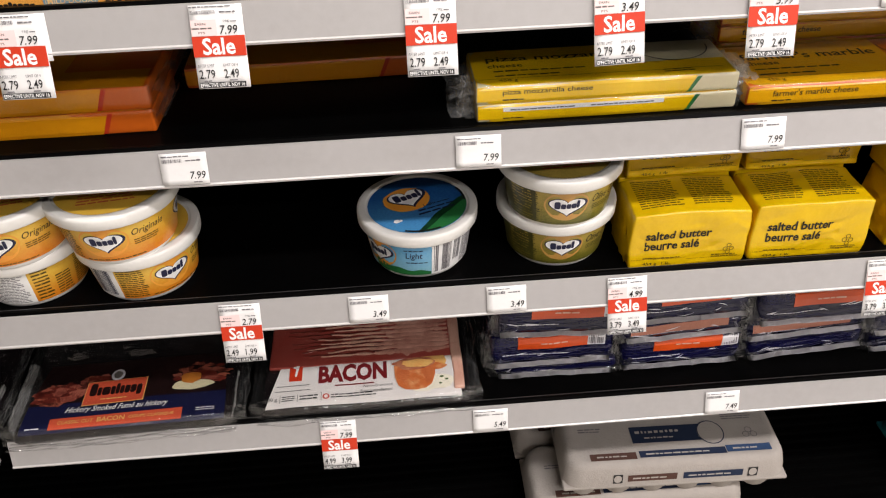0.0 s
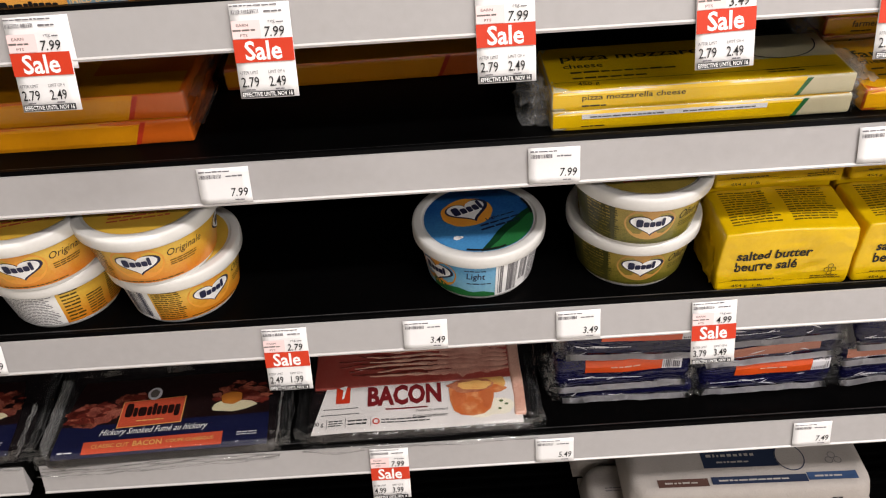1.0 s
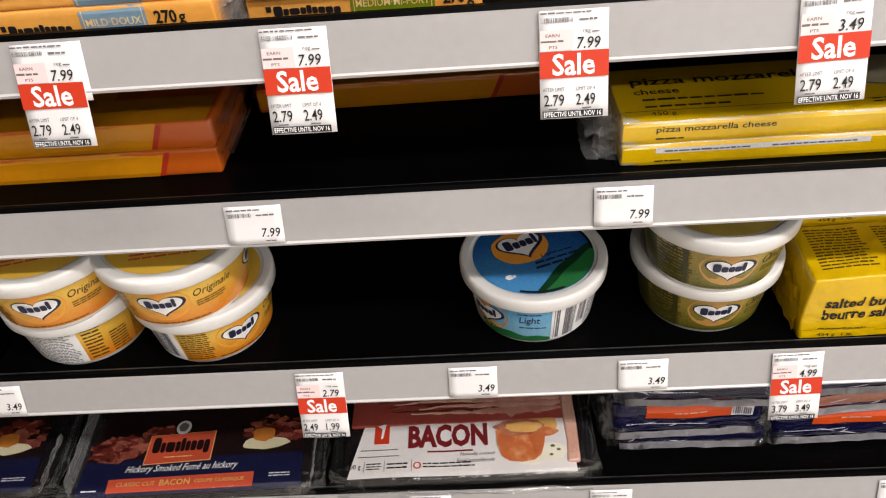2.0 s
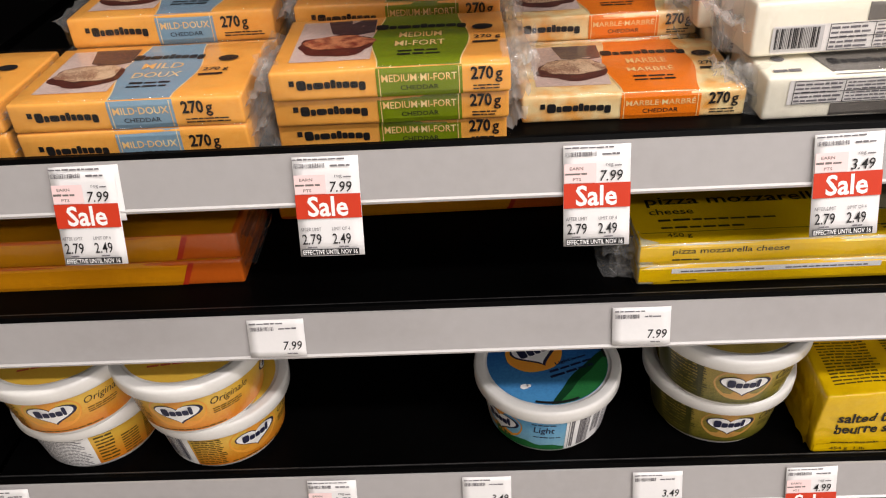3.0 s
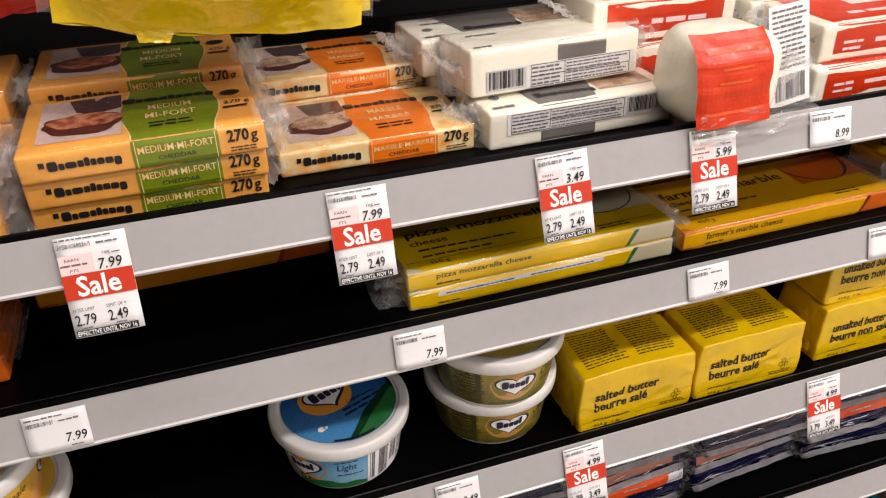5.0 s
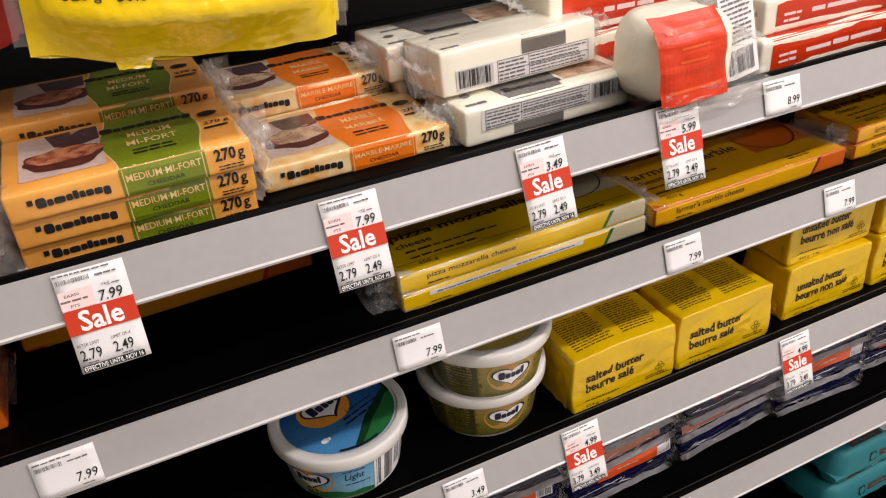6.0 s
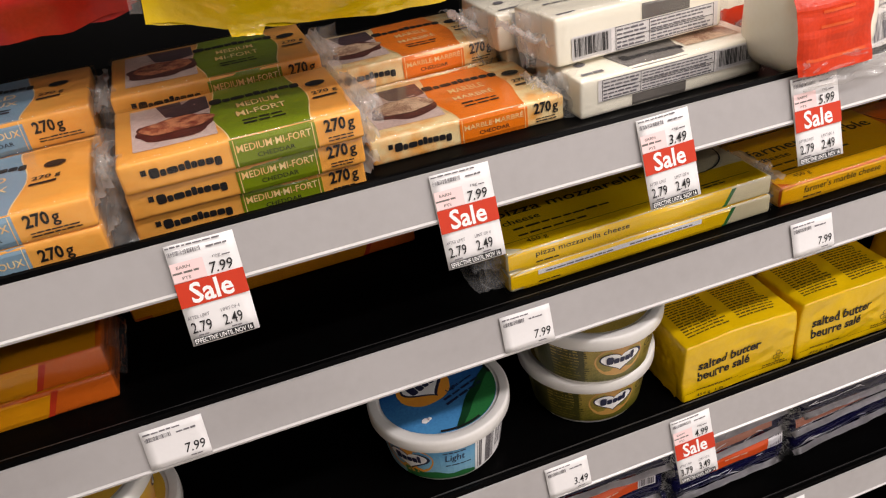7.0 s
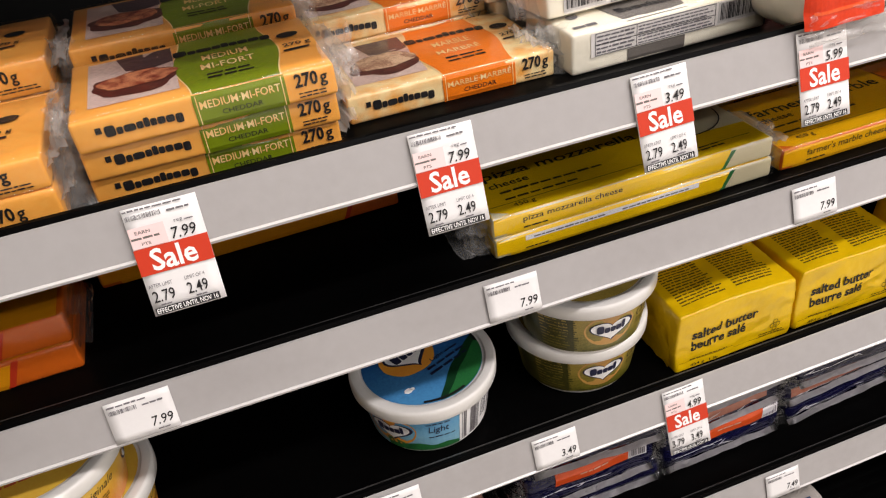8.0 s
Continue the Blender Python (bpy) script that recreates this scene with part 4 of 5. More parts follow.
def white_block(x, y, z, seed, turn=0.0, roll=0.0, size=(0.150, 0.066, 0.028), flip=False):
    """A thick wrapped block of white cheese with its back label turned outwards."""
    sx, sy, sz = size
    ob = thing("white_cheese_block", pose(x, y, z, roll, 0, turn), "film-wrapped block of white cheese with grey band and code label", "cheese", "white cheese blocks")
    bm = rbox(sx, sy, sz, 0.0026, 9, 0.0007, seed)
    tree = tree_of(bm)
    part("block", bm, CREAM, ob)
    film_wrap(sx, sy, sz, seed, ob, 0.0018)
    face = on_plane((-sx / 2, 0, 0), (1, 0, 0), (0, 0, 1))
    top = on_plane((-sx / 2, 0, sz), (1, 0, 0), (0, 1, 0))
    g0 = sx * (0.50 if flip else 0.27)
    lab0, lab1 = (sz * 0.05, sz * 0.56) if flip else (sz * 0.36, sz * 0.92)
    bz0, bz1 = (sz * 0.57, sz - 0.0003) if flip else (0.0006, sz * 0.35)
    printed("band", [rect(g0, bz0, g0 + sx * 0.29, bz1, 6, 3)], face, GREY, ob, 0.0004, "grey printed band", tree)
    if not flip:
        pts, fcs = rect(0, 0, 1, 1, 8, 5)
        printed("top_band", [([(g0 + sx * (0.30 * u - 0.06 * v * (1 - u) + 0.10 * v * u), 0.0008 + (sy - 0.004) * v) for u, v in pts], fcs)], top, GREY, ob, 0.0004, "grey printed band", tree)
        printed("top_brand", [wordshape(g0 + 0.002, sy * 0.22, g0 + sx * 0.34, sy * 0.36, 9, 0.1)], top, INK, ob, 0.0006, "", tree)
        printed("top_photo", [rect(g0 + sx * 0.36, sy * 0.22, sx * 0.93, sy * 0.80, 8, 4)], top, PALEPIC, ob, 0.0005, "printed food photo", tree)
    if not flip:
        printed("band_back", [rect(g0, lab0, g0 + sx * 0.29, sz - 0.0003, 6, 3)], face, GREY, ob, 0.00035, "grey printed band", tree)
    printed("code_label", [rect(sx * 0.09, lab0, sx * 0.97, lab1, 10, 2)], face, LABELWHITE, ob, 0.0005, "white code label", tree)
    cx0 = sx * (0.10 if flip else 0.74)
    printed("code_back", [rect(cx0 - 0.002, lab0 + 0.0012, cx0 + sx * 0.20 + 0.002, lab1 - 0.0008, 4, 2)], face, RAIL_EDGE, ob, 0.0007, "pale grey code field", tree)
    printed("code_strip", [stripes(cx0, lab0 + 0.003, cx0 + sx * 0.20, lab1 - 0.0015, seed, 26)], face, INK, ob, 0.0010, "", tree)
    lx = sx * (0.34 if flip else 0.11)
    lines = [rect(lx, q, lx + sx * 0.60, q + 0.0004, 4) for q in (lab0 + 0.0005, lab1 - 0.0008, lab0 + (lab1 - lab0) * 0.48)]
    lines += [rect(q, lab0 + 0.0005, q + 0.0004, lab1 - 0.0005, 1, 2) for q in (lx, lx + sx * 0.20, lx + sx * 0.60)]
    printed("box_lines", lines, face, INK, ob, 0.0008, "thin black box lines", tree)
    printed("small_print", [bars(lx + 0.001, lab0 + 0.0012, lx + sx * 0.19, lab1 - 0.0014, 5, seed, 3), bars(lx + sx * 0.21, lab0 + 0.0012, lx + sx * 0.59, lab1 - 0.0014, 6, seed + 2, 6)], face, GREYINK, ob, 0.0008, "", tree)
    printed("top_small_print", [bars(0.006, sy * 0.08, sx * 0.16, sy * 0.20, 1, seed, 2), bars(sx * 0.10, sy * 0.62, sx * 0.30, sy * 0.72, 1, seed, 3)] + [oval(sx * 0.10, sy * 0.42, 0.0042, 0.0042, 16)] * (not flip), top, GREYINK, ob, 0.0006, "", tree)
    for s in (-1, 1):
        fin = part("film_end", crumple(sz * 1.5, 0.026, seed + s * 5, 0.006, 9, 0.1), CLEAR, ob, "crumpled clear film end")
        fin.matrix_basis = Matrix.Translation((s * sx / 2, sy * 0.45, sz * 0.5)) @ Matrix.Rotation(radians(90), 4, "Z") @ Matrix.Rotation(radians(s * 60), 4, "X")
        film_tuft(s * (sx / 2 + 0.007), 0.012, 0.0, 0.020, sz * 1.1, seed * 3 + s, ob)
    return ob


white_block(0.2165, 0.063, a, 41, 1.5)
white_block(0.2060, 0.089, a + 0.0312, 42, 3.0, -3, (0.138, 0.060, 0.0335), flip=True)
white_block(0.205, 0.156, a, 43, 1.0)
white_block(0.196, 0.152, a + 0.0285, 44, 2.5)


def cheese_ball(x, y, z):
    """A round of white cheese in clear film with a red label, hanging a little over the rail."""
    ob = thing("cheese_round", pose(x, y, z, 0, 0, 2), "round white cheese in clear film with a bright red label", "cheese")
    rx, ry, rz = 0.037, 0.035, 0.035
    bm = bmesh.new()
    bmesh.ops.create_uvsphere(bm, u_segments=40, v_segments=24, radius=1.0)
    for v in bm.verts:
        p = v.co
        q = Vector([math.copysign(abs(k) ** 0.54, k) for k in p])
        v.co = Vector((q.x * rx, q.y * ry, q.z * rz)) + noise.noise_vector(p * 2.3) * 0.0015 + Vector((0, 0, rz * 0.98))
    tree = tree_of(bm)
    part("cheese", bm, CREAM, ob)
    # the label: a sheet that hangs over the front of the cheese and bends back over its top
    bend = [(-0.0435, 0.0120), (-0.0422, 0.0170), (-0.0404, 0.0230), (-0.0394, 0.032), (-0.0388, 0.042), (-0.0366, 0.0535), (-0.0310, 0.0635), (-0.0215, 0.0712)]
    run = [0.0]
    for (ya, za), (yb, zb) in zip(bend, bend[1:]):
        run.append(run[-1] + math.hypot(yb - ya, zb - za))

    def sheet(x, v, lift):
        k = max(i for i in range(len(run) - 1) if run[i] <= max(v, 0.0) + 1e-9)
        f = (v - run[k]) / (run[k + 1] - run[k])
        yy, zz = bend[k][0] * (1 - f) + bend[k + 1][0] * f, bend[k][1] * (1 - f) + bend[k + 1][1] * f
        wob = noise.noise(Vector((x * 60, v * 45, 3.3))) * 0.0016 + noise.noise(Vector((x * 20, v * 160, 7.7))) * 0.0007
        return Vector((x, yy - lift + wob + 3.0 * max(0.0, abs(x + 0.010) - 0.018) ** 2 * 6, zz + lift * 0.3))
    printed("red_label", [rect(-0.0430, 0.0, 0.0165, run[-1], 18, 30)], sheet, REDWRAP, ob, 0.0006, "bright orange-red label")
    for k, (x0, v0, x1, v1) in enumerate(((-0.036, run[-1] * 0.76, 0.010, run[-1] * 0.80), (-0.026, run[-1] * 0.58, 0.000, run[-1] * 0.61), (-0.028, run[-1] * 0.44, -0.002, run[-1] * 0.47), (-0.038, run[-1] * 0.13, 0.010, run[-1] * 0.16))):
        printed("label_lettering", [rect(x0, v0, x1, v1, 10, 2)], sheet, HOTORANGE, ob, 0.0012, "pale bar of lettering")
    side = on_plane((0.030, -ry + 0.010, 0.004), (1, 0.22, 0), (0, 0.30, 1))
    flap = part("film_flap", crumple(0.062, 0.082, 81, 0.003, 10), CLEAR, ob, "clear film flap beside the label")
    flap.matrix_basis = Matrix.Translation((0.056, -ry + 0.016, 0.0)) @ Matrix.Rotation(radians(12), 4, "Z") @ Matrix.Rotation(radians(-16), 4, "X")
    printed("code_label", [rect(0.004, 0.004, 0.050, 0.076, 5, 12)], side, LABELWHITE, ob, 0.0016, "white code label")
    printed("small_print", [bars(0.007, 0.030, 0.046, 0.074, 12, 4, 3), stripes(0.010, 0.008, 0.044, 0.026, 6, 20)], side, GREYINK, ob, 0.0022)
    skirt = part("film_skirt", crumple(0.100, 0.022, 77, 0.005, 12), CLEAR, ob, "loose clear film under the cheese")
    skirt.matrix_basis = Matrix.Translation((0.008, -0.046, 0.002)) @ Matrix.Rotation(radians(-14), 4, "X")
    side_fin = part("film_end", crumple(0.07, 0.026, 79, 0.007, 9), CLEAR, ob, "crumpled clear film end")
    side_fin.matrix_basis = Matrix.Translation((rx - 0.004, 0.0, 0.035)) @ Matrix.Rotation(radians(90), 4, "Z") @ Matrix.Rotation(radians(65), 4, "X")
    return ob


cheese_ball(0.312, 0.048, a + 0.006)


def red_pack(x, y, z, seed, turn=0.0, size=(0.17, 0.075, 0.030)):
    sx, sy, sz = size
    ob = thing("red_cheese_pack", pose(x, y, z, 0, 0, turn), "red film-wrapped cheese pack with a white end", "cheese", "red cheese packs")
    bm = rbox(sx, sy, sz, 0.0032, 9, 0.0009, seed)
    tree = tree_of(bm)
    part("block", bm, CREAM, ob)
    film_wrap(sx, sy, sz, seed, ob, 0.0018)
    face = on_plane((-sx / 2, 0, 0), (1, 0, 0), (0, 0, 1))
    top = on_plane((-sx / 2, 0, sz), (1, 0, 0), (0, 1, 0))
    printed("red_band", [rect(0.012, 0.001, sx - 0.012, sz - 0.001, 10, 3)], face, REDWRAP, ob, 0.0005, "red printed film", tree)
    printed("red_top", [rect(0.012, 0.001, sx - 0.012, sy - 0.003, 10, 6)], top, REDWRAP, ob, 0.0005, "red printed film", tree)
    printed("lettering_strip", [bars(0.050, sz * 0.35, sx * 0.85, sz * 0.65, 1, seed, 1), bars(0.02, sz * 0.25, 0.04, sz * 0.6, 2, seed, 2)], face, PINK, ob, 0.0008, "pale bars of lettering", tree)
    printed("top_print", [bars(0.040, sy * 0.2, sx * 0.8, sy * 0.4, 1, seed, 1), rect(0.06, sy * 0.55, 0.1, sy * 0.85)], top, PINK, ob, 0.0008, "", tree)
    fin = part("film_end", crumple(sy * 0.8, 0.026, seed, 0.006, 9), CLEAR, ob, "crumpled clear film end")
    fin.matrix_basis = Matrix.Translation((-sx / 2, sy / 2, sz * 0.5)) @ Matrix.Rotation(radians(90), 4, "Z") @ Matrix.Rotation(radians(-60), 4, "X")
    return ob


red_pack(0.490, 0.050, a, 51, 1.0)
red_pack(0.498, 0.056, a + 0.0305, 52, -1.0)
red_pack(0.322, 0.115, a, 53, 6.0, (0.125, 0.08, 0.045))
red_pack(0.312, 0.118, a + 0.0455, 54, -3.0, (0.125, 0.08, 0.032))
red_pack(0.495, 0.135, a, 55, 1.0)
red_pack(0.493, 0.138, a + 0.0305, 56, 1.0)
red_pack(0.497, 0.140, a + 0.061, 57, 1.0)


def pillow_bag(x, y, z, w, h, thick, material, label, seed, lean=0.0, window=None, spin=0.0, plain=False):
    """A hanging bag of shredded cheese: puffed body, flat crimped hem below; z is its lower end."""
    ob = thing("cheese_bag", pose(x, y, z, lean, spin, 0), label, "bag", "hanging cheese bags")
    bm = bmesh.new()
    nx, nz = 26, 44
    sides = []
    for s in (-1, 1):
        rows = []
        for j in range(nz + 1):
            row = []
            for i in range(nx + 1):
                u, v = i / nx * 2 - 1, j / nz
                # a pinched foot that swells out to a crisp fold, then a body that thins towards the top
                foot = 0.112 + 0.012 * u
                puff = (1 - abs(u) ** 3.2) ** 0.6 * (0.92 * (v / foot) ** 1.2 if v < foot else 0.92 - 0.10 * math.sin(math.pi * min(1, (v - foot) / 0.16)) if v < foot + 0.16 else 0.92 * (1 - ((v - foot - 0.16) / (0.84 - foot)) ** 2 * 0.95))
                q = Vector((u * 3.1, v * 4.3, seed + s))
                crease = noise.noise(q) * 0.10 + noise.noise(q * 2.6) * 0.06
                dy = s * thick / 2 * max(0.02, puff * (1 + crease * 2.0))
                dz = noise.noise(Vector((u * 3, seed, s))) * 0.004 * (1 - v) + 0.006 * abs(u) ** 2 * (1 - v)
                row.append(bm.verts.new((u * w / 2 * (1 - 0.05 * puff), dy, v * h + dz)))
            rows.append(row)
        sides.append(rows)
        for j in range(nz):
            for i in range(nx):
                q = (rows[j][i], rows[j][i + 1], rows[j + 1][i + 1], rows[j + 1][i])
                bm.faces.new(q if s < 0 else q[::-1])
    tree = tree_of(bm)
    part("bag", bm, material, ob, "glossy plastic bag")
    face = on_plane((0, -thick / 2, 0), (1, 0, 0), (0, 0, 1))
    if window:
        printed("window", [oval(0.0, h * 0.36, w * 0.36, h * 0.20, 30, 0.15, seed)], face, window, ob, 0.0008, "clear window on shredded cheese", tree)
    elif not plain:
        printed("weight_lettering", [words("320 g", -w * 0.38, 0.034, 0.018, 0.0062, 0.008), words("30%", -w * 0.23, 0.0345, 0.014, 0.0058, 0.008), bars(-w * 0.10, 0.034, w * 0.36, 0.039, 1, seed, 6)], face, INK, ob, 0.0008, "black lettering", tree)
        printed("round_mark", [oval(w * 0.16, 0.046, 0.009, 0.009, 20)], face, INK, ob, 0.0007, "", tree)
        printed("lettering_strip", [bars(-w * 0.38, 0.055, w * 0.36, 0.12, 4, seed, 2)], face, INK, ob, 0.0007, "", tree)
    tail = part("hem", crumple(w * 0.10, 0.010, seed + 9, 0.0010, 8, -0.4), material, ob, "folded hem of the bag")
    tail.matrix_basis = Matrix.Translation((-w * 0.20, -0.002, -0.004))
    for s in (-1, 1):
        fin = part("side_seal", crumple(h * 0.9, 0.007, seed + s, 0.0015, 12), CLEAR, ob, "clear crimped side seal")
        fin.matrix_basis = Matrix.Translation((s * w / 2, 0, h * 0.5)) @ Matrix.Rotation(radians(s * 90), 4, "Y")
    return ob


PEGZ = 1.56


def peg(x, z):
    ob = thing("display_peg", pose(x, 0.0, z), "thin black steel peg that carries hanging bags", "peg", "pegs for the bags")
    bm = bmesh.new()
    bmesh.ops.create_cone(bm, cap_ends=True, segments=10, radius1=0.0028, radius2=0.0028, depth=0.46, matrix=Matrix.Translation((0, 0.235, 0)) @ Matrix.Rotation(radians(90), 4, "X"))
    part("rod", bm, LIP, ob)
    part("tip", lathe([(0.0005, -0.004), (0.0035, -0.003), (0.0045, 0.0), (0.0035, 0.003), (0.0005, 0.004)], 12), LIP, ob).matrix_basis = Matrix.Translation((0, 0.004, 0))


peg(-0.022, PEGZ)
peg(-0.198, PEGZ)
pillow_bag(-0.030, 0.052, 1.350, 0.168, 0.225, 0.052, YELLOWBAG, "bright yellow plastic bag of shredded cheese on a peg", 61, -3, spin=6.5)
pillow_bag(-0.012, 0.096, 1.345, 0.165, 0.222, 0.036, YELLOWBAG, "bright yellow plastic bag of shredded cheese on a peg", 62, -3, spin=5.5)
peg(0.198, PEGZ)
pillow_bag(0.200, 0.170, 1.345, 0.165, 0.215, 0.040, BROWNBAG, "dark brown plastic bag of cheese on a peg", 65, -3, spin=2, plain=True)
pillow_bag(-0.204, 0.158, 1.346, 0.165, 0.212, 0.044, REDBAG, "glossy red plastic bag of shredded cheese on a peg", 63, -3, SHREDS)
pillow_bag(-0.202, 0.206, 1.340, 0.165, 0.210, 0.040, REDBAG, "glossy red plastic bag of shredded cheese on a peg", 64, -3, SHREDS)

# ---- things on the lower cheese shelf ----


def long_block(x, y, z, kind_of, seed, turn=0.0, size=(0.221, 0.074, 0.0157)):
    """A long plain-label block of cheese in film: coloured label over most of it, bare cheese at one end."""
    sx, sy, sz = size
    bare, name, slash, words_on = {"mozzarella": (MOZZA, "pizza mozzarella", MEADOW, "yellow-label pizza mozzarella"), "marble": (AMBER, "farmer's marble", DARKRED, "yellow-label farmer's marble cheese"), "cheddar": (AMBER, "", SALERED, "orange cheddar")}[kind_of]
    ob = thing("cheese_block", pose(x, y, z, 0, 0, turn), f"long film-wrapped block of {words_on}", "cheese", f"{kind_of} blocks")
    bm = rbox(sx, sy, sz, 0.0022, 9, 0.0004, seed)
    tree = tree_of(bm)
    part("block", bm, bare, ob)
    film_wrap(sx, sy, sz, seed, ob)
    face = on_plane((-sx / 2, 0, 0), (1, 0, 0), (0, 0, 1))
    top = on_plane((-sx / 2, 0, sz), (1, 0, 0), (0, 1, 0))
    e = sx * 0.80
    skin = {"cheddar": AMBERLABEL, "marble": MARBLELABEL, "mozzarella": YELLOW}[kind_of]
    pts, fcs = rect(0.001, 0.0004, e, sz - 0.0002, 14, 6)
    pts = [(px + (py / sz) * 0.008 * (px > e - 0.001), py) for px, py in pts]
    printed("label", [(pts, fcs)], face, skin, ob, 0.0006, "yellow printed label", tree)
    left_end = on_plane((-sx / 2, sy, 0), (0, -1, 0), (0, 0, 1))
    printed("end_label", [rect(0.002, 0.0006, sy - 0.0015, sz - 0.0004, 6, 4)], left_end, skin, ob, 0.0006, "yellow printed label", tree)
    printed("slash", [([(e, 0.001), (e + 0.004, 0.001), (e + 0.012, sz - 0.001), (e + 0.008, sz - 0.001)], [(0, 1, 2, 3)])], face, slash, ob, 0.0006, "coloured edge of the label", tree)
    printed("top_label", [rect(0.001, 0.0012, sx - 0.003, sy * 0.42, 12, 4), rect(0.001, sy * 0.42, sx * 0.66, sy - 0.002, 10, 4)], top, skin, ob, 0.0004, "yellow printed label", tree)
    if name:
        printed("name_lettering", [words(name, 0.014, sy * 0.60, sx * 0.56, 0.0135, 0.012), words("cheese", 0.014, sy * 0.47, 0.030, 0.0075, 0.01)], top, INK, ob, 0.0007, "black lettering", tree)
        coded = seed % 2 == 1 and kind_of == "mozzarella"
        if not coded:
            printed("front_lettering", [words(name + " cheese", 0.022, sz * 0.45, 0.075, 0.0056, 0.012)], face, INK, ob, 0.0007, "black lettering", tree)
        printed("front_small_print", [bars(0.022, sz * 0.16, 0.040, sz * 0.32, 1, seed, 1)], face, INK, ob, 0.0007, "", tree)
        printed("small_print", [bars(0.018, sy * 0.34, sx * 0.44, sy * 0.41, 1, seed, 4), bars(0.018, sy * 0.22, sx * 0.34, sy * 0.29, 1, seed + 1, 3), words("450 g", 0.020, sy * 0.08, 0.016, 0.006), bars(sx * 0.72, sy * 0.10, sx * 0.84, sy * 0.20, 2, seed, 2), rect(0.004, sy * 0.175, sx * 0.95, sy * 0.182, 8)], top, INK, ob, 0.0007, "", tree)
        ring = [(sx * 0.81 + sx * 0.15 * k * math.cos(t), sy * 0.82 + sy * 0.42 * k * math.sin(t)) for t in [math.pi * (1 + i / 20) for i in range(21)] for k in (1.0, 0.965)]
        printed("ring", [(ring, [(2 * i, 2 * i + 1, 2 * i + 3, 2 * i + 2) for i in range(20)])], top, INK, ob, 0.0008, "dark curved line", tree)
        if coded:
            strip = printed("front_strip", [rect(0.022, sz - 0.0062, 0.158, sz - 0.0022, 12)], face, WHITEINK, ob, 0.0008, "white strip with a code", tree)
            printed("strip_code", [bars(0.028, sz - 0.0056, 0.085, sz - 0.0030, 1, seed, 6), bars(0.096, sz - 0.0056, 0.150, sz - 0.0030, 1, seed + 1, 6)], face, GREYINK, strip, 0.0011, "", tree)
    for s in (-1, 1):
        fin = part("film_end", crumple(sy * 0.85, 0.024 if kind_of != "cheddar" else 0.009, seed + s * 3, 0.0032, 7, 0.1), CLEARFOLD if kind_of == "cheddar" else CLEAR, ob, "crumpled clear film end")
        fin.matrix_basis = Matrix.Translation((s * (sx / 2 - 0.001), sy / 2, sz * 0.6)) @ Matrix.Rotation(radians(90), 4, "Z") @ Matrix.Rotation(radians(s * 105), 4, "X")
        if kind_of != "cheddar":
            film_tuft(s * (sx / 2 + 0.006), 0.010, 0.0, 0.017, sz * 1.05, seed * 3 + s, ob)
    return ob


b = DECK["b"]
THICK = (0.222, 0.085, 0.0203)
long_block(0.1815, 0.039, b, "mozzarella", 71, 0.4)
long_block(0.1810, 0.040, b + 0.0160, "mozzarella", 72, 0.4)
long_block(0.4115, 0.041, b, "marble", 73, 0.4, (0.221, 0.085, 0.0175))
long_block(0.420, 0.138, b, "marble", 75)
long_block(0.420, 0.138, b + 0.0160, "marble", 76)
long_block(0.420, 0.138, b + 0.0320, "marble", 77)
long_block(0.644, 0.044, b, "marble", 78, 1.0)
long_block(0.644, 0.044, b + 0.0160, "marble", 79, 1.0)
long_block(-0.308, 0.057, b, "cheddar", 80, 0.3, THICK)
long_block(-0.308, 0.058, b + 0.0206, "cheddar", 81, 0.3, THICK)
long_block(-0.315, 0.152, b, "cheddar", 82, 0, THICK)
long_block(-0.315, 0.152, b + 0.0206, "cheddar", 83, 0, THICK)
long_block(-0.315, 0.152, b + 0.0412, "cheddar", 84, 0, THICK)
long_block(-0.076, 0.140, b, "cheddar", 85, 1.0, (0.221, 0.08, 0.020))
# ---- things on the shelf with the cured meat ----
d = DECK["d"]


def flat_pack(name, x, y, z, w, depth, thick, label, category, group, turn=0.0, tilt=0.0, material=None, seed=0):
    ob = thing(name, pose(x, y, z, tilt, 0, turn), label, category, group)
    bm = rbox(w, depth, thick, min(0.008, thick * 0.45), 8, 0.0016, seed)
    tree = tree_of(bm)
    part("tray", bm, material or TRAYBLACK, ob, "dark glossy film-wrapped tray")
    film_wrap(w, depth, thick + 0.0075, seed, ob, 0.002)
    top = on_plane((-w / 2, 0, thick), (1, 0, 0), (0, 1, 0))
    rim = part("film_skirt", crumple(w * 1.02, 0.013, seed, 0.003, 14), CLEARFOLD, ob, "clear film seam along the front")
    rim.matrix_basis = Matrix.Translation((0, 0.001, 0.005)) @ Matrix.Rotation(radians(78), 4, "X")
    for s in (-1, 1):
        fin = part("film_end", crumple(depth * 0.9, 0.015, seed + s, 0.005, 12), CLEARFOLD, ob, "crumpled clear film end")
        fin.matrix_basis = Matrix.Translation((s * (w / 2 - 0.003), depth / 2, thick * 0.4)) @ Matrix.Rotation(radians(90), 4, "Z") @ Matrix.Rotation(radians(s * 80), 4, "X")
        film_tuft(s * (w / 2 - 0.004), 0.000, 0.001, 0.034, thick * 1.1, seed + s * 4, ob, 12, CLEARFOLD)
    return ob, top, tree


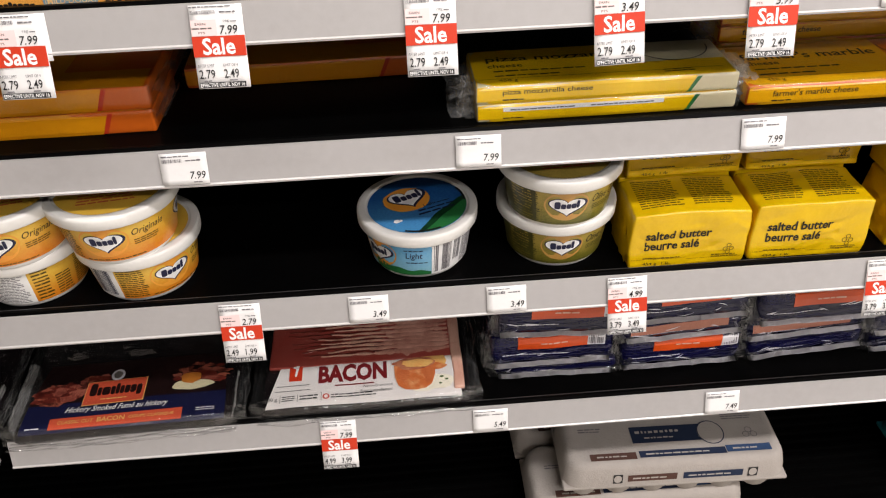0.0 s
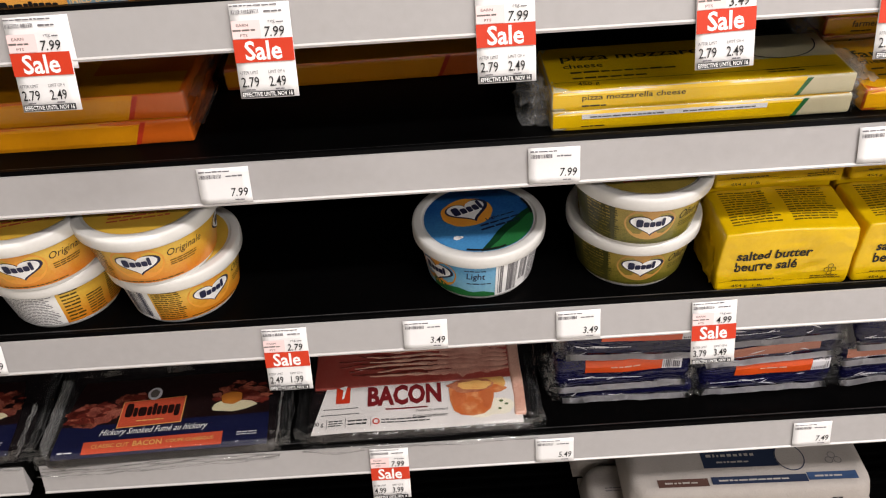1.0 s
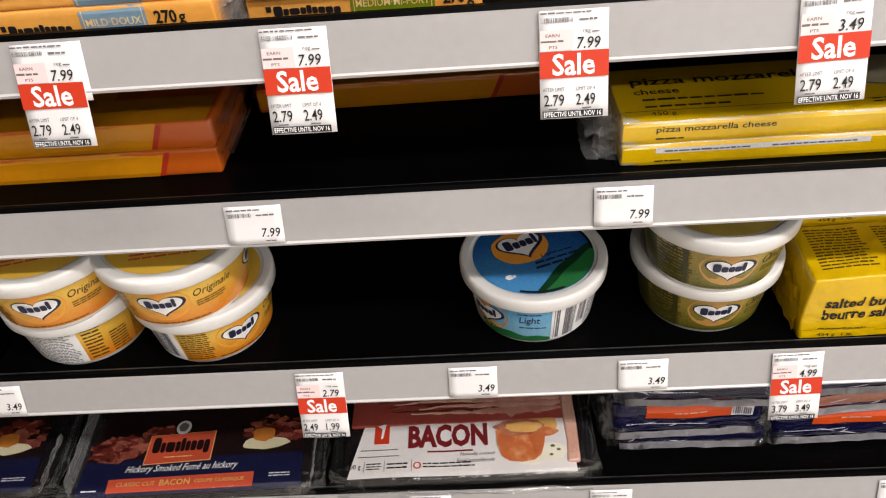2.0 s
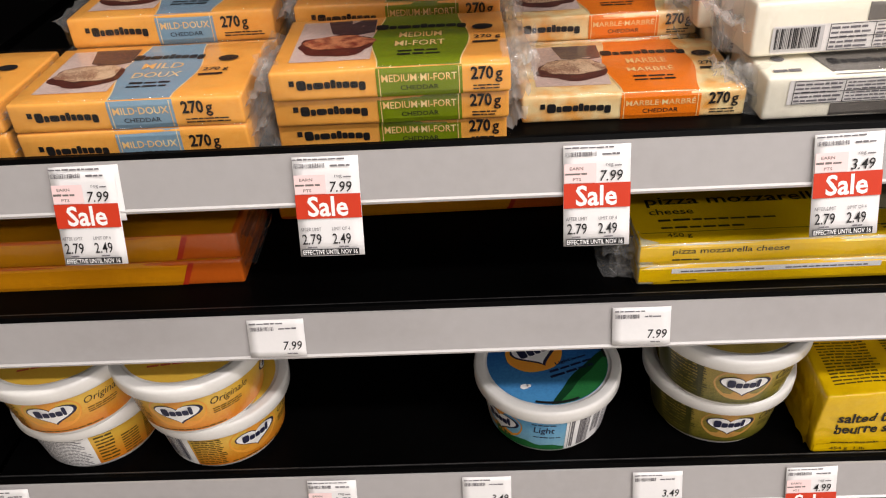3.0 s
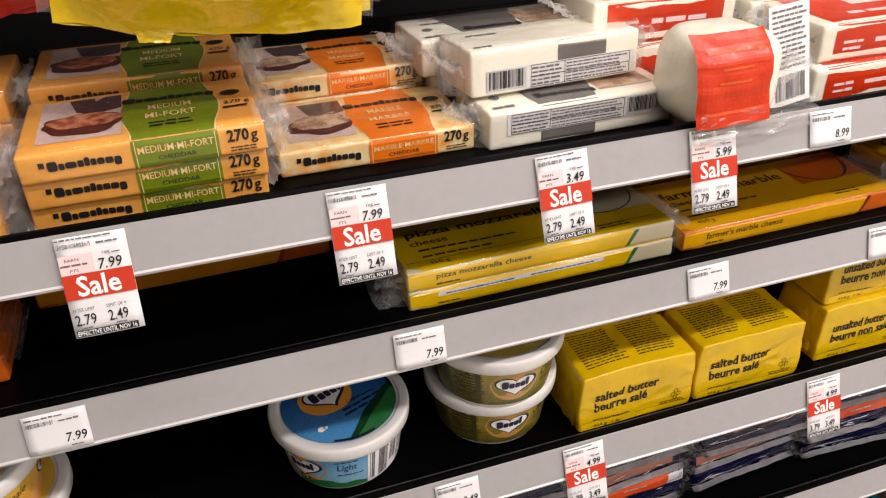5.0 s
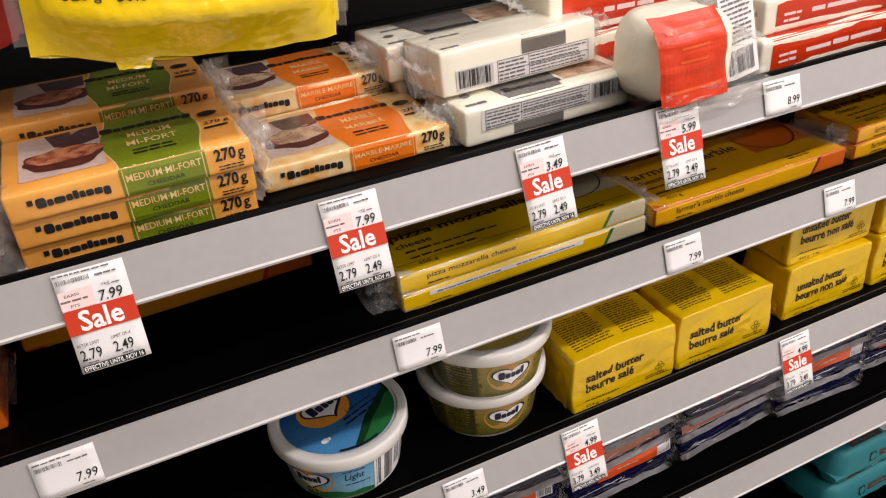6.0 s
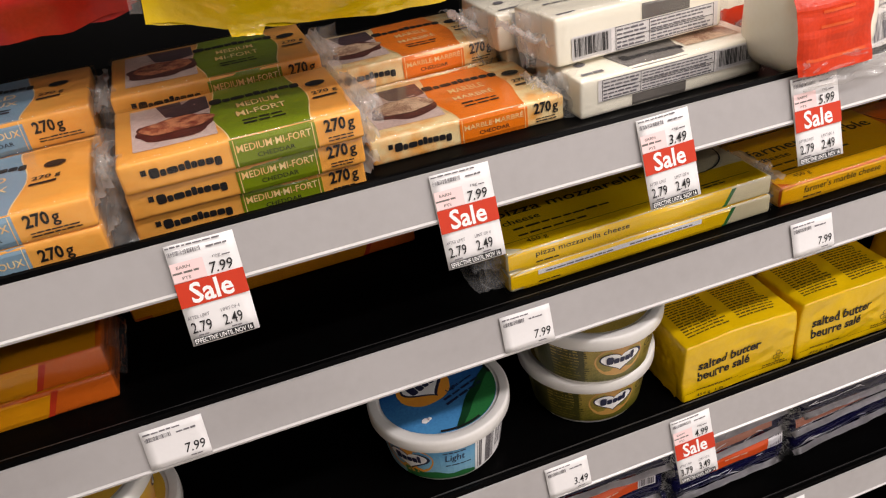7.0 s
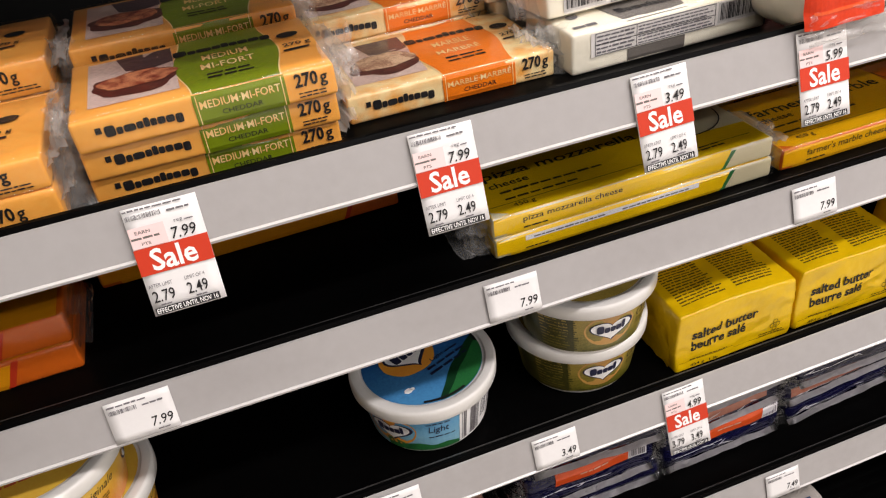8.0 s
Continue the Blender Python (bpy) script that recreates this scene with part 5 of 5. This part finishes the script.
def bacon_white(x, y):
    w, depth, t = 0.224, 0.165, 0.016
    ob, top, tree = flat_pack("bacon_pack", x, y, d + 0.0015, w, depth, t, "film-wrapped bacon pack with a white label on the shelf", "bacon", "bacon packs", 0.4, 3, TRAYBLACK, 91)
    part("meat", rbox(w - 0.012, 0.100, 0.005, 0.0022, 9, 0.0008, 92), BACONLEAN, ob, "dark red bacon meat").matrix_basis = Matrix.Translation((0, 0.058, t - 0.002))
    # overlapped rashers behind the label: long wavy edges, pale fat over dark lean
    rnd = random.Random(17)
    for i in range(15):
        y0 = 0.070 + i * 0.0062
        for x0, x1, ink, wide in ((0.058 + rnd.uniform(-0.012, 0.020), w - 0.022, BACONFAT, 0.0021), (0.020 + rnd.uniform(0, 0.03), 0.100 + rnd.uniform(0, 0.05), SMOKED, 0.0016), (0.128 + rnd.uniform(-0.012, 0.012), w - 0.018, RASHERPINK, 0.0050)):
            bm = bmesh.new()
            n = 26
            rows = []
            for k in range(3):
                rows.append([bm.verts.new((-w / 2 + x0 + (x1 - x0) * j / n, y0 + (k - 1) * wide * (0.35 + 0.65 * math.sin(math.pi * (j + 0.2) / (n + 0.4))) * (1 + 0.9 * noise.noise(Vector((j * 0.5, i * 3.1, x0 * 90)))) + 0.0030 * noise.noise(Vector((j * 0.22, i * 0.35, 2))) + 0.0026 * (ink is SMOKED), t + 0.0034 + 0.0009 * (k == 1) + 0.00005 * i + 0.0003 * (ink is RASHERPINK))) for j in range(n + 1)])
            for j in range(n):
                for k in range(2):
                    bm.faces.new((rows[k][j], rows[k][j + 1], rows[k + 1][j + 1], rows[k + 1][j]))
            part("rasher", bm, ink, ob, "streak of fat in the bacon")
    lab = [(0.006, 0.003), (w - 0.010, 0.003), (w - 0.014, 0.072), (0.022, 0.072)]
    pts, faces = rect(0, 0, 1, 1, 12, 5)
    pts = [((lab[0][0] * (1 - u) + lab[1][0] * u) * (1 - v) + (lab[3][0] * (1 - u) + lab[2][0] * u) * v, 0.003 + 0.069 * v) for u, v in pts]
    printed("label", [(pts, faces)], top, LABELWHITE, ob, 0.0022, "white printed label", tree)
    top = on_plane((-w / 2 - 0.007, 0.002, t), (1, 0, 0), (0, 1, 0))
    printed("bacon_lettering", [words("BACON", 0.068, 0.0295, 0.074, 0.0255, 0.045)], top, DARKRED, ob, 0.0030, "dark red lettering", tree)
    printed("underline", [rect(0.086, 0.0245, 0.128, 0.0262, 6)], top, DARKRED, ob, 0.0030, "", tree)
    printed("red_mark", [rect(0.036, 0.036, 0.050, 0.066, 2, 3)], top, SALERED, ob, 0.0030, "red brand mark", tree)
    printed("mark_line", [([(0.0385, 0.0555), (0.0470, 0.0585), (0.0462, 0.0550), (0.0442, 0.0420), (0.0420, 0.0410), (0.0430, 0.0525)], [(0, 5, 2, 1), (5, 4, 3, 2)])], top, WHITEINK, ob, 0.0036, "", tree)
    printed("small_print", [bars(0.024, 0.0285, 0.060, 0.0305, 1, 4, 3), bars(0.022, 0.0215, 0.064, 0.0235, 1, 5, 4), bars(0.030, 0.0080, 0.044, 0.0160, 3, 6, 2), bars(0.049, 0.0080, 0.070, 0.0160, 2, 6, 3), rect(0.0280, 0.0060, 0.0284, 0.0175), rect(0.0465, 0.0060, 0.0469, 0.0175), rect(0.0715, 0.0060, 0.0719, 0.0175), bars(0.082, 0.0085, 0.132, 0.0150, 2, 7, 5), words("500 g", 0.012, 0.0085, 0.013, 0.0065), words("Naturally smoked", 0.116, 0.0190, 0.031, 0.0042, -0.005, 0.2), words("Fumé naturellement", 0.113, 0.0130, 0.034, 0.0042, -0.005, 0.2)], top, INK, ob, 0.0030, "", tree)
    printed("photo_ground", [oval(0.186, 0.020, 0.024, 0.013, 24, 0.3, 9)], top, CREAM, ob, 0.0026, "", tree)
    printed("photo_back", [oval(0.188, 0.050, 0.021, 0.0115, 24, 0.25, 8)], top, YOLK, ob, 0.0027, "", tree)
    printed("photo_back_rim", [oval(0.190, 0.042, 0.016, 0.006, 24, 0.3, 4)], top, BACONPIC, ob, 0.0029, "", tree)
    cup = [(0.150, 0.046), (0.1505, 0.030), (0.154, 0.018), (0.161, 0.0125), (0.172, 0.0105), (0.183, 0.012), (0.190, 0.0175), (0.194, 0.030), (0.196, 0.046)]
    printed("photo_cup", [(cup, [tuple(range(len(cup)))])], top, BACONPIC, ob, 0.0032, "printed photo of a bacon cup", tree)
    printed("photo_fold", [oval(0.159, 0.034, 0.0075, 0.011, 20, 0.3, 5), oval(0.187, 0.032, 0.006, 0.012, 20, 0.3, 6)], top, CUPFOLD, ob, 0.0035, "", tree)
    printed("photo_rim", [oval(0.173, 0.0475, 0.0245, 0.0085, 28, 0.25, 6)], top, CUPRIM, ob, 0.0038, "", tree)
    printed("photo_filling", [oval(0.176, 0.0475, 0.0175, 0.0055, 28, 0.3, 3)], top, YOLK, ob, 0.0042, "", tree)
    printed("photo_leaf", [oval(0.201, 0.026, 0.0022, 0.0015, 8), oval(0.206, 0.022, 0.0020, 0.0013, 8), oval(0.199, 0.017, 0.0018, 0.0012, 8)], top, HERB, ob, 0.0030, "", tree)
    seal = [(0.0768 + k * math.cos(q), 0.0115 + k * math.sin(q)) for q in [2 * math.pi * i / 14 for i in range(15)] for k in (0.0036, 0.0024)]
    printed("round_seal", [(seal, [(2 * i, 2 * i + 1, 2 * i + 3, 2 * i + 2) for i in range(14)])], top, SALERED, ob, 0.0030, "", tree)
    edge = part("meat_edge", rbox(0.012, 0.120, 0.006, 0.0025, 9, 0.0012, 93), BACONFAT, ob, "pale fatty edge of the meat")
    edge.matrix_basis = Matrix.Translation((w / 2 - 0.012, 0.012, t - 0.002))


def bacon_dark(x, y, seed=95):
    w, depth, t = 0.226, 0.165, 0.016
    ob, top, tree = flat_pack("bacon_pack", x, y, d + 0.0015, w, depth, t, "film-wrapped smoked bacon pack with a navy label on the shelf", "bacon", "bacon packs", 1.5, 3, TRAYBLACK, seed)
    pts, faces = rect(0, 0, 1, 1, 16, 8)

    def band(y0, y1, x0=0.006, x1=w - 0.008, tip=0.010):
        """A band of the label, whose ends draw in and round off towards the back."""
        out = []
        for u, v in pts:
            yy = y0 + (y1 - y0) * v
            end = tip * (yy / 0.09) ** 2.5 + 0.002
            out.append((x0 + end + (x1 - x0 - 2 * end) * u, yy))
        return out, faces
    printed("label", [band(0.002, 0.094)], top, LABELDARK, ob, 0.0020, "dark printed label", tree)
    printed("navy_band", [band(0.002, 0.038)], top, LABELNAVY, ob, 0.0026, "navy printed band", tree)
    rnd = random.Random(seed)
    for px, py, qx, qy, count in ((0.036, 0.050, 0.026, 0.014, 46), (0.074, 0.066, 0.014, 0.010, 16), (0.184, 0.064, 0.028, 0.016, 40)):
        bits = {"dark": [], "lean": [], "fat": []}
        for i in range(count):
            ang, rad = rnd.uniform(0, 6.28), rnd.uniform(0, 1) ** 0.6
            size = rnd.uniform(0.004, 0.0095)
            bits[("dark", "dark", "lean", "dark", "fat", "lean")[i % 6]].append(oval(px + qx * rad * math.cos(ang), py + qy * rad * math.sin(ang), size, size * rnd.uniform(0.3, 0.7), 14, 0.7, i + seed))
        for k, (key, ink) in enumerate((("dark", BACONPIC2), ("lean", SMOKED), ("fat", PALEMEAT))):
            for spot in bits[key]:
                printed("photo_rasher", [spot], top, ink, ob, 0.0030 + 0.0004 * k, "", tree)
    printed("photo_egg", [oval(0.178, 0.048, 0.023, 0.0065, 28, 0.3, 5)], top, MOZZA, ob, 0.0040, "pale printed egg white", tree)
    printed("photo_yolk", [oval(0.176, 0.058, 0.0105, 0.0080, 24, 0.2, 7)], top, BURNTYOLK, ob, 0.0043, "amber printed yolk", tree)
    printed("plate_edge", [([(0.0655, 0.0305), (0.1290, 0.0325), (0.1290, 0.0655), (0.0665, 0.0625)], [(0, 1, 2, 3)])], top, YOLK, ob, 0.0046, "pale edge of the plate", tree)
    printed("brand_plate", [([(0.0663, 0.0312), (0.1282, 0.0332), (0.1282, 0.0647), (0.0673, 0.0618)], [(0, 1, 2, 3)])], top, BURNT, ob, 0.0050, "orange-red brand plate", tree)
    printed("brand_mark", [wordshape(0.0705, 0.0425, 0.1255, 0.0595, 9, 0.0, 0.1)], top, LABELDARK, ob, 0.0054, "dark brand shapes", tree)
    printed("plate_line", [bars(0.084, 0.0365, 0.112, 0.0395, 1, 3, 3)], top, YOLK, ob, 0.0054, "", tree)
    printed("seal", [oval(0.0965, 0.0700, 0.0072, 0.0078, 22)], top, SILVER, ob, 0.0056, "round grey seal", tree)
    printed("seal_core", [oval(0.0965, 0.0700, 0.0046, 0.0050, 18, 0.2, 2)], top, GREY, ob, 0.0060, "", tree)
    printed("script_lettering", [words("Hickory Smoked Fumé au hickory", 0.050, 0.0210, 0.104, 0.0095, 0.004, 0.3)], top, WHITEINK, ob, 0.0044, "white lettering", tree)
    printed("strip", [([(0.037 + 0.0135 * i, (0.0040 if k == 0 else 0.0175) + 0.0001 * i * k) for i in range(11) for k in (0, 1)], [(2 * i, 2 * i + 2, 2 * i + 3, 2 * i + 1) for i in range(10)])], top, BURNT, ob, 0.0034, "orange-red strip", tree)
    printed("strip_lettering", [words("CLASSIC CUT", 0.046, 0.0090, 0.036, 0.0045, 0.01), words("BACON", 0.086, 0.0085, 0.028, 0.0062, 0.02), words("COUPE CLASSIQUE", 0.118, 0.0090, 0.046, 0.0045, 0.01)], top, YOLK, ob, 0.0040, "", tree)
    printed("small_print", [bars(0.186, 0.012, 0.208, 0.017, 2, seed, 2), bars(0.014, 0.0055, 0.030, 0.0085, 1, seed, 1)], top, SILVER, ob, 0.0034, "", tree)
    # loose film creased over the back of the pack
    for k, (px, py, pw) in enumerate(((-0.045, 0.098, 0.120), (0.055, 0.104, 0.090))):
        sheet = part("film_sheet", crumple(pw, 0.052, seed + 50 + k, 0.005, 12), CLEARFOLD, ob, "creased clear film over the pack")
        sheet.matrix_basis = Matrix.Translation((px, py, t + 0.007)) @ Matrix.Rotation(radians(-74), 4, "X")
    # film gathered into a pale ridge along the end
    for s, high in ((-1, 0.100), (1, 0.060)):
        ridge = part("film_ridge", crumple(high, 0.014, seed + 30 + s, 0.0022, 8, 0.2), MILKY, ob, "pale gathered film along the end")
        ridge.matrix_basis = Matrix.Translation((s * (w / 2 - 0.002), high / 2 + 0.004, 0.012)) @ Matrix.Rotation(radians(90), 4, "Z") @ Matrix.Rotation(radians(s * 18), 4, "X")


bacon_white(-0.048, 0.021)
bacon_dark(-0.299, 0.014)
bacon_dark(-0.552, 0.018, 97)


def wiener_pack(x, y, z, seed, turn=0.0, w=0.134, tilt=0.0, t=0.026, orange=True, meat=False):
    """A flat vacuum pack of wieners, seen at its front edge: navy film, orange label along the top, pale seam below."""
    depth = 0.115
    ob = thing("wiener_pack", pose(x, y, z, 0, tilt, turn), "navy and orange vacuum pack of wieners in a stack", "meat pack", "wiener packs")
    bm = rbox(w, depth, t, min(0.009, t * 0.42), 11, 0.0024, seed)
    tree = tree_of(bm)
    part("pack", bm, NAVY, ob, "navy glossy film")
    face = on_plane((-w / 2, 0, 0), (1, 0, 0), (0, 0, 1))
    top = on_plane((-w / 2, 0, t), (1, 0, 0), (0, 1, 0))
    if orange:
        x0 = w * (0.27 if seed % 2 else 0.22)
        printed("orange_label", [rect(x0, t * 0.56, x0 + w * 0.56, t * 0.97, 10, 6)], face, HOTORANGE, ob, 0.0006, "orange label", tree)
        printed("orange_top", [rect(x0, 0.002, x0 + w * 0.56, depth * 0.4, 10, 4)], top, HOTORANGE, ob, 0.0006, "orange label", tree)
        printed("lettering_strip", [bars(x0 + w * 0.18, t * 0.70, x0 + w * 0.40, t * 0.80, 1, seed, 2)], face, BACONFAT, ob, 0.0010, "", tree)
        printed("code_label", [rect(x0 + w * 0.56, t * 0.56, x0 + w * 0.70, t * 0.95, 3, 3)], face, SILVER, ob, 0.0007, "", tree)
        printed("code_strip", [stripes(x0 + w * 0.57, t * 0.60, x0 + w * 0.69, t * 0.92, seed, 9)], face, GREYINK, ob, 0.0011, "", tree)
    if meat:
        printed("meat_window", [rect(w * 0.06, t * 0.40, w * 0.86, t * 0.80, 10, 3)], face, SAUSAGE, ob, 0.0006, "clear window on pink meat", tree)
    printed("film_lettering", [bars(w * 0.10, t * 0.36, w * 0.55, t * 0.41, 1, seed + 7, 6)], face, SILVER, ob, 0.0007, "", tree)
    for s in (-1, 1):
        film_tuft(s * (w / 2 - 0.002), -0.001, 0.001, 0.020, t * 0.85, seed + s * 4, ob, 20, CLEARFOLD)
    # short glints painted as pale strips where the film is drawn tight
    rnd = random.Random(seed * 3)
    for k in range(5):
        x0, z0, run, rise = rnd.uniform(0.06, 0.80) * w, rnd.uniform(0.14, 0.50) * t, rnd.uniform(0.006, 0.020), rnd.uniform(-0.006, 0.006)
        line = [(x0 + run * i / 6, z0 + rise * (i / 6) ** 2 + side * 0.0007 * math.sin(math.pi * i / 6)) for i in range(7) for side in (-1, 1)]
        printed("film_glint", [(line, [(2 * i, 2 * i + 2, 2 * i + 3, 2 * i + 1) for i in range(6)])], face, SILVER, ob, 0.0009, "pale strip painted as a glint on the film", tree)
    # pale seam of film along the lower front edge
    bm = bmesh.new()
    n = 18
    rows = [[bm.verts.new((-w * 0.47 + w * 0.94 * i / n, -0.0046 + 0.0056 * j + 0.001 * noise.noise(Vector((i * 0.5, seed, j))), 0.0035 + 0.0022 * noise.noise(Vector((i * 0.28, seed * 2.0, 0))) - 0.0022 * (1 - j) + 0.0012)) for i in range(n + 1)] for j in range(2)]
    for i in range(n):
        bm.faces.new((rows[0][i], rows[0][i + 1], rows[1][i + 1], rows[1][i]))
    bmesh.ops.solidify(bm, geom=bm.faces[:], thickness=0.0006)
    part("seam", bm, SILVER, ob, "pale grey film seam")
    for s in (-1, 1):
        fin = part("film_end", crumple(depth * 0.8, 0.020, seed + s, 0.007, 9), CLEARFOLD, ob, "crumpled clear film end")
        fin.matrix_basis = Matrix.Translation((s * (w / 2 - 0.004), depth * 0.45, t * 0.5)) @ Matrix.Rotation(radians(90), 4, "Z") @ Matrix.Rotation(radians(s * 85), 4, "X")
    return ob


# each stack: its middle, its front, its sideways tilt, and the packs from the bottom up (thickness, orange label, meat window)
FULL, THIN, BARE, PINKISH = (0.043, True, False), (0.019, False, False), (0.030, False, False), (0.026, False, True)
for col, (x, y, tilt, packs) in enumerate(((0.158, 0.056, 0.6, (THIN, FULL, FULL)), (0.2995, 0.060, -0.8, (FULL, PINKISH, FULL)), (0.440, 0.060, -3.2, (BARE, PINKISH, FULL)), (0.580, 0.058, 1.0, (BARE, FULL, FULL)), (0.722, 0.062, -0.5, (FULL, FULL, THIN)))):
    level = d + 0.0015 + 0.066 * abs(math.sin(radians(tilt)))
    for i, (t, orange, meat) in enumerate(packs):
        rnd = random.Random(col * 10 + i)
        wiener_pack(x + rnd.uniform(-0.004, 0.004), y + rnd.uniform(-0.005, 0.005) - 0.0015 * i, level, col * 10 + i + 101, rnd.uniform(-2.5, 2.5), 0.136, tilt, t, orange, meat)
        level += t - 0.0008

# ---- egg cartons on the lowest deck ----


def egg_carton(x, y, z, seed, material, label, turn=0.0):
    w, depth, lh, th = 0.284, 0.104, 0.036, 0.032
    ob = thing("egg_carton", pose(x, y, z, 0, 0, turn), label, "egg carton", "egg cartons")
    # tray with two rows of six cups
    for j in range(2):
        for i in range(6):
            cup = lathe([(0.006, 0.0), (0.015, 0.0006), (0.0185, 0.006), (0.0215, 0.016), (0.0235, th - 0.002), (0.0238, th)], 14)
            part("cup", cup, material, ob).matrix_basis = Matrix.Translation((-w / 2 + 0.030 + i * (w - 0.06) / 5, 0.028 + j * 0.048, 0))
    part("rim", rbox(w, depth, 0.005, 0.0015, 5), material, ob).matrix_basis = Matrix.Translation((0, 0, th - 0.004))
    # lid: sloping sides, rounded top with a shallow panel
    bm = bmesh.new()
    rings = []
    for inset, h in ((0.0, 0.0), (0.001, 0.010), (0.004, 0.026), (0.007, 0.033), (0.012, lh), (0.018, lh), (0.020, lh - 0.0008), (0.045, lh - 0.0008)):
        ring = []
        hw, hd, r = w / 2 - inset, depth / 2 - inset * 0.8, 0.022
        for k in range(32):
            a = 2 * math.pi * k / 32
            cx, cy = math.copysign(max(0, hw - r), math.cos(a)), math.copysign(max(0, hd - min(r, hd)), math.sin(a))
            p = Vector((cx + r * math.cos(a), cy + min(r, hd) * math.sin(a), h))
            p += noise.noise_vector(p * 30 + Vector((seed, 0, 0))) * 0.0008
            ring.append(bm.verts.new(p + Vector((0, depth / 2, th + 0.001))))
        rings.append(ring)
    for ra, rb2 in zip(rings, rings[1:]):
        for k in range(32):
            bm.faces.new((ra[k], ra[(k + 1) % 32], rb2[(k + 1) % 32], rb2[k]))
    bm.faces.new(rings[-1])
    tree = tree_of(bm)
    lid = part("lid", bm, material, ob, "moulded pulp lid")
    top = on_plane((-w / 2, 0, th + lh), (1, 0, 0), (0, 1, 0))
    face = on_plane((-w / 2, 0.004, th), (1, 0, 0), (0, 0.45, 1))
    ink = PRINTBLUE if material is PULP else WHITEINK
    printed("blue_panel", [rect(0.092, 0.036, 0.185, 0.062, 8, 3)], top, ink, lid, 0.0006, "faded dark blue panel", tree)
    printed("blue_band", [rect(0.096, 0.013, 0.205, 0.0235, 10, 2)], top, ink, lid, 0.0006, "faded dark blue band", tree)
    printed("blue_box", [rect(0.206, 0.0145, 0.262, 0.0255, 6, 2)], top, DENIM if material is PULP else WHITEINK, lid, 0.0006, "mid-blue printed box", tree)
    printed("brown_panel", [rect(0.034, 0.0115, 0.092, 0.0225, 6, 2)], top, PRINTBROWN, lid, 0.0006, "faded brown print", tree)
    for row in (bars(0.098, 0.049, 0.164, 0.057, 1, seed, 9), bars(0.108, 0.041, 0.152, 0.046, 1, seed, 6), bars(0.042, 0.0145, 0.086, 0.0195, 1, seed, 5), bars(0.104, 0.0160, 0.198, 0.0205, 1, seed, 9), bars(0.214, 0.0175, 0.250, 0.0225, 1, seed, 4)):
        printed("panel_print", [row], top, material, lid, 0.0010, "", tree)
    printed("egg_print", [oval(0.194, 0.047, 0.017, 0.019, 24)], top, material, lid, 0.0009, "pale egg-shaped print", tree)
    ring = [(0.194 + 0.017 * k * math.cos(q), 0.047 + 0.019 * k * math.sin(q)) for q in [2 * math.pi * i / 24 for i in range(25)] for k in (1.0, 0.93)]
    printed("egg_outline", [(ring, [(2 * i, 2 * i + 1, 2 * i + 3, 2 * i + 2) for i in range(24)])], top, ink, lid, 0.0012, "", tree)
    for ox, oy in ((0.243, 0.048), (0.248, 0.041), (0.238, 0.041)):
        ring = [(ox + 0.0045 * k * math.cos(q), oy + 0.0045 * k * math.sin(q)) for q in [2 * math.pi * i / 14 for i in range(15)] for k in (1.0, 0.82)]
        printed("ring_mark", [(ring, [(2 * i, 2 * i + 1, 2 * i + 3, 2 * i + 2) for i in range(14)])], top, GREYINK, lid, 0.0007, "", tree)
    for row in (bars(0.026, 0.056, 0.058, 0.064, 2, seed, 3), bars(0.215, 0.066, 0.258, 0.077, 3, seed, 3)):
        printed("small_print", [row], top, GREYINK, lid, 0.0006, "", tree)
    for x0, x1, colour in ((0.080, 0.142, PRINTBROWN), (0.150, 0.225, ink)):
        printed("front_print", [rect(x0, 0.006, x1, 0.016, 6, 1)], face, colour, lid, 0.0006, "", tree)
        printed("front_lettering", [bars(x0 + 0.006, 0.0085, x1 - 0.006, 0.0135, 1, seed, 5)], face, material, lid, 0.0010, "", tree)
    # tuck holes in the front slope
    printed("tuck_hole", [rect(0.0615, 0.004, 0.0735, 0.018, 2, 3)], face, INK, lid, 0.0007, "dark tuck hole", tree)
    printed("tuck_plug", [oval(0.0672, 0.0112, 0.0050, 0.0058, 18)], face, material, lid, 0.0011, "pulp plug in the tuck hole", tree)
    printed("tuck_plug", [oval(0.2372, 0.0112, 0.0050, 0.0058, 18)], face, material, lid, 0.0011, "pulp plug in the tuck hole", tree)
    printed("tuck_hole", [rect(0.2315, 0.004, 0.2435, 0.018, 2, 3)], face, INK, lid, 0.0007, "dark tuck hole", tree)
    return ob


e = DECK["e"] + 0.004
CH = 0.062
egg_carton(0.284, 0.046, e, 1, PULP, "grey moulded egg carton with faded print, under another", -0.5)
egg_carton(0.280, 0.158, e, 3, PULP, "grey moulded egg carton at the back of the deck", 1.0)
egg_carton(0.323, 0.044, e + CH + 0.0055, 2, PULP, "grey moulded egg carton with blue and brown print, stacked", -1.5)
egg_carton(0.812, 0.066, e, 5, TEAL, "teal egg carton beside the grey ones", 0.5)
egg_carton(0.814, 0.064, e + CH + 0.0055, 6, TEAL, "teal egg carton beside the grey ones, stacked", -0.5)
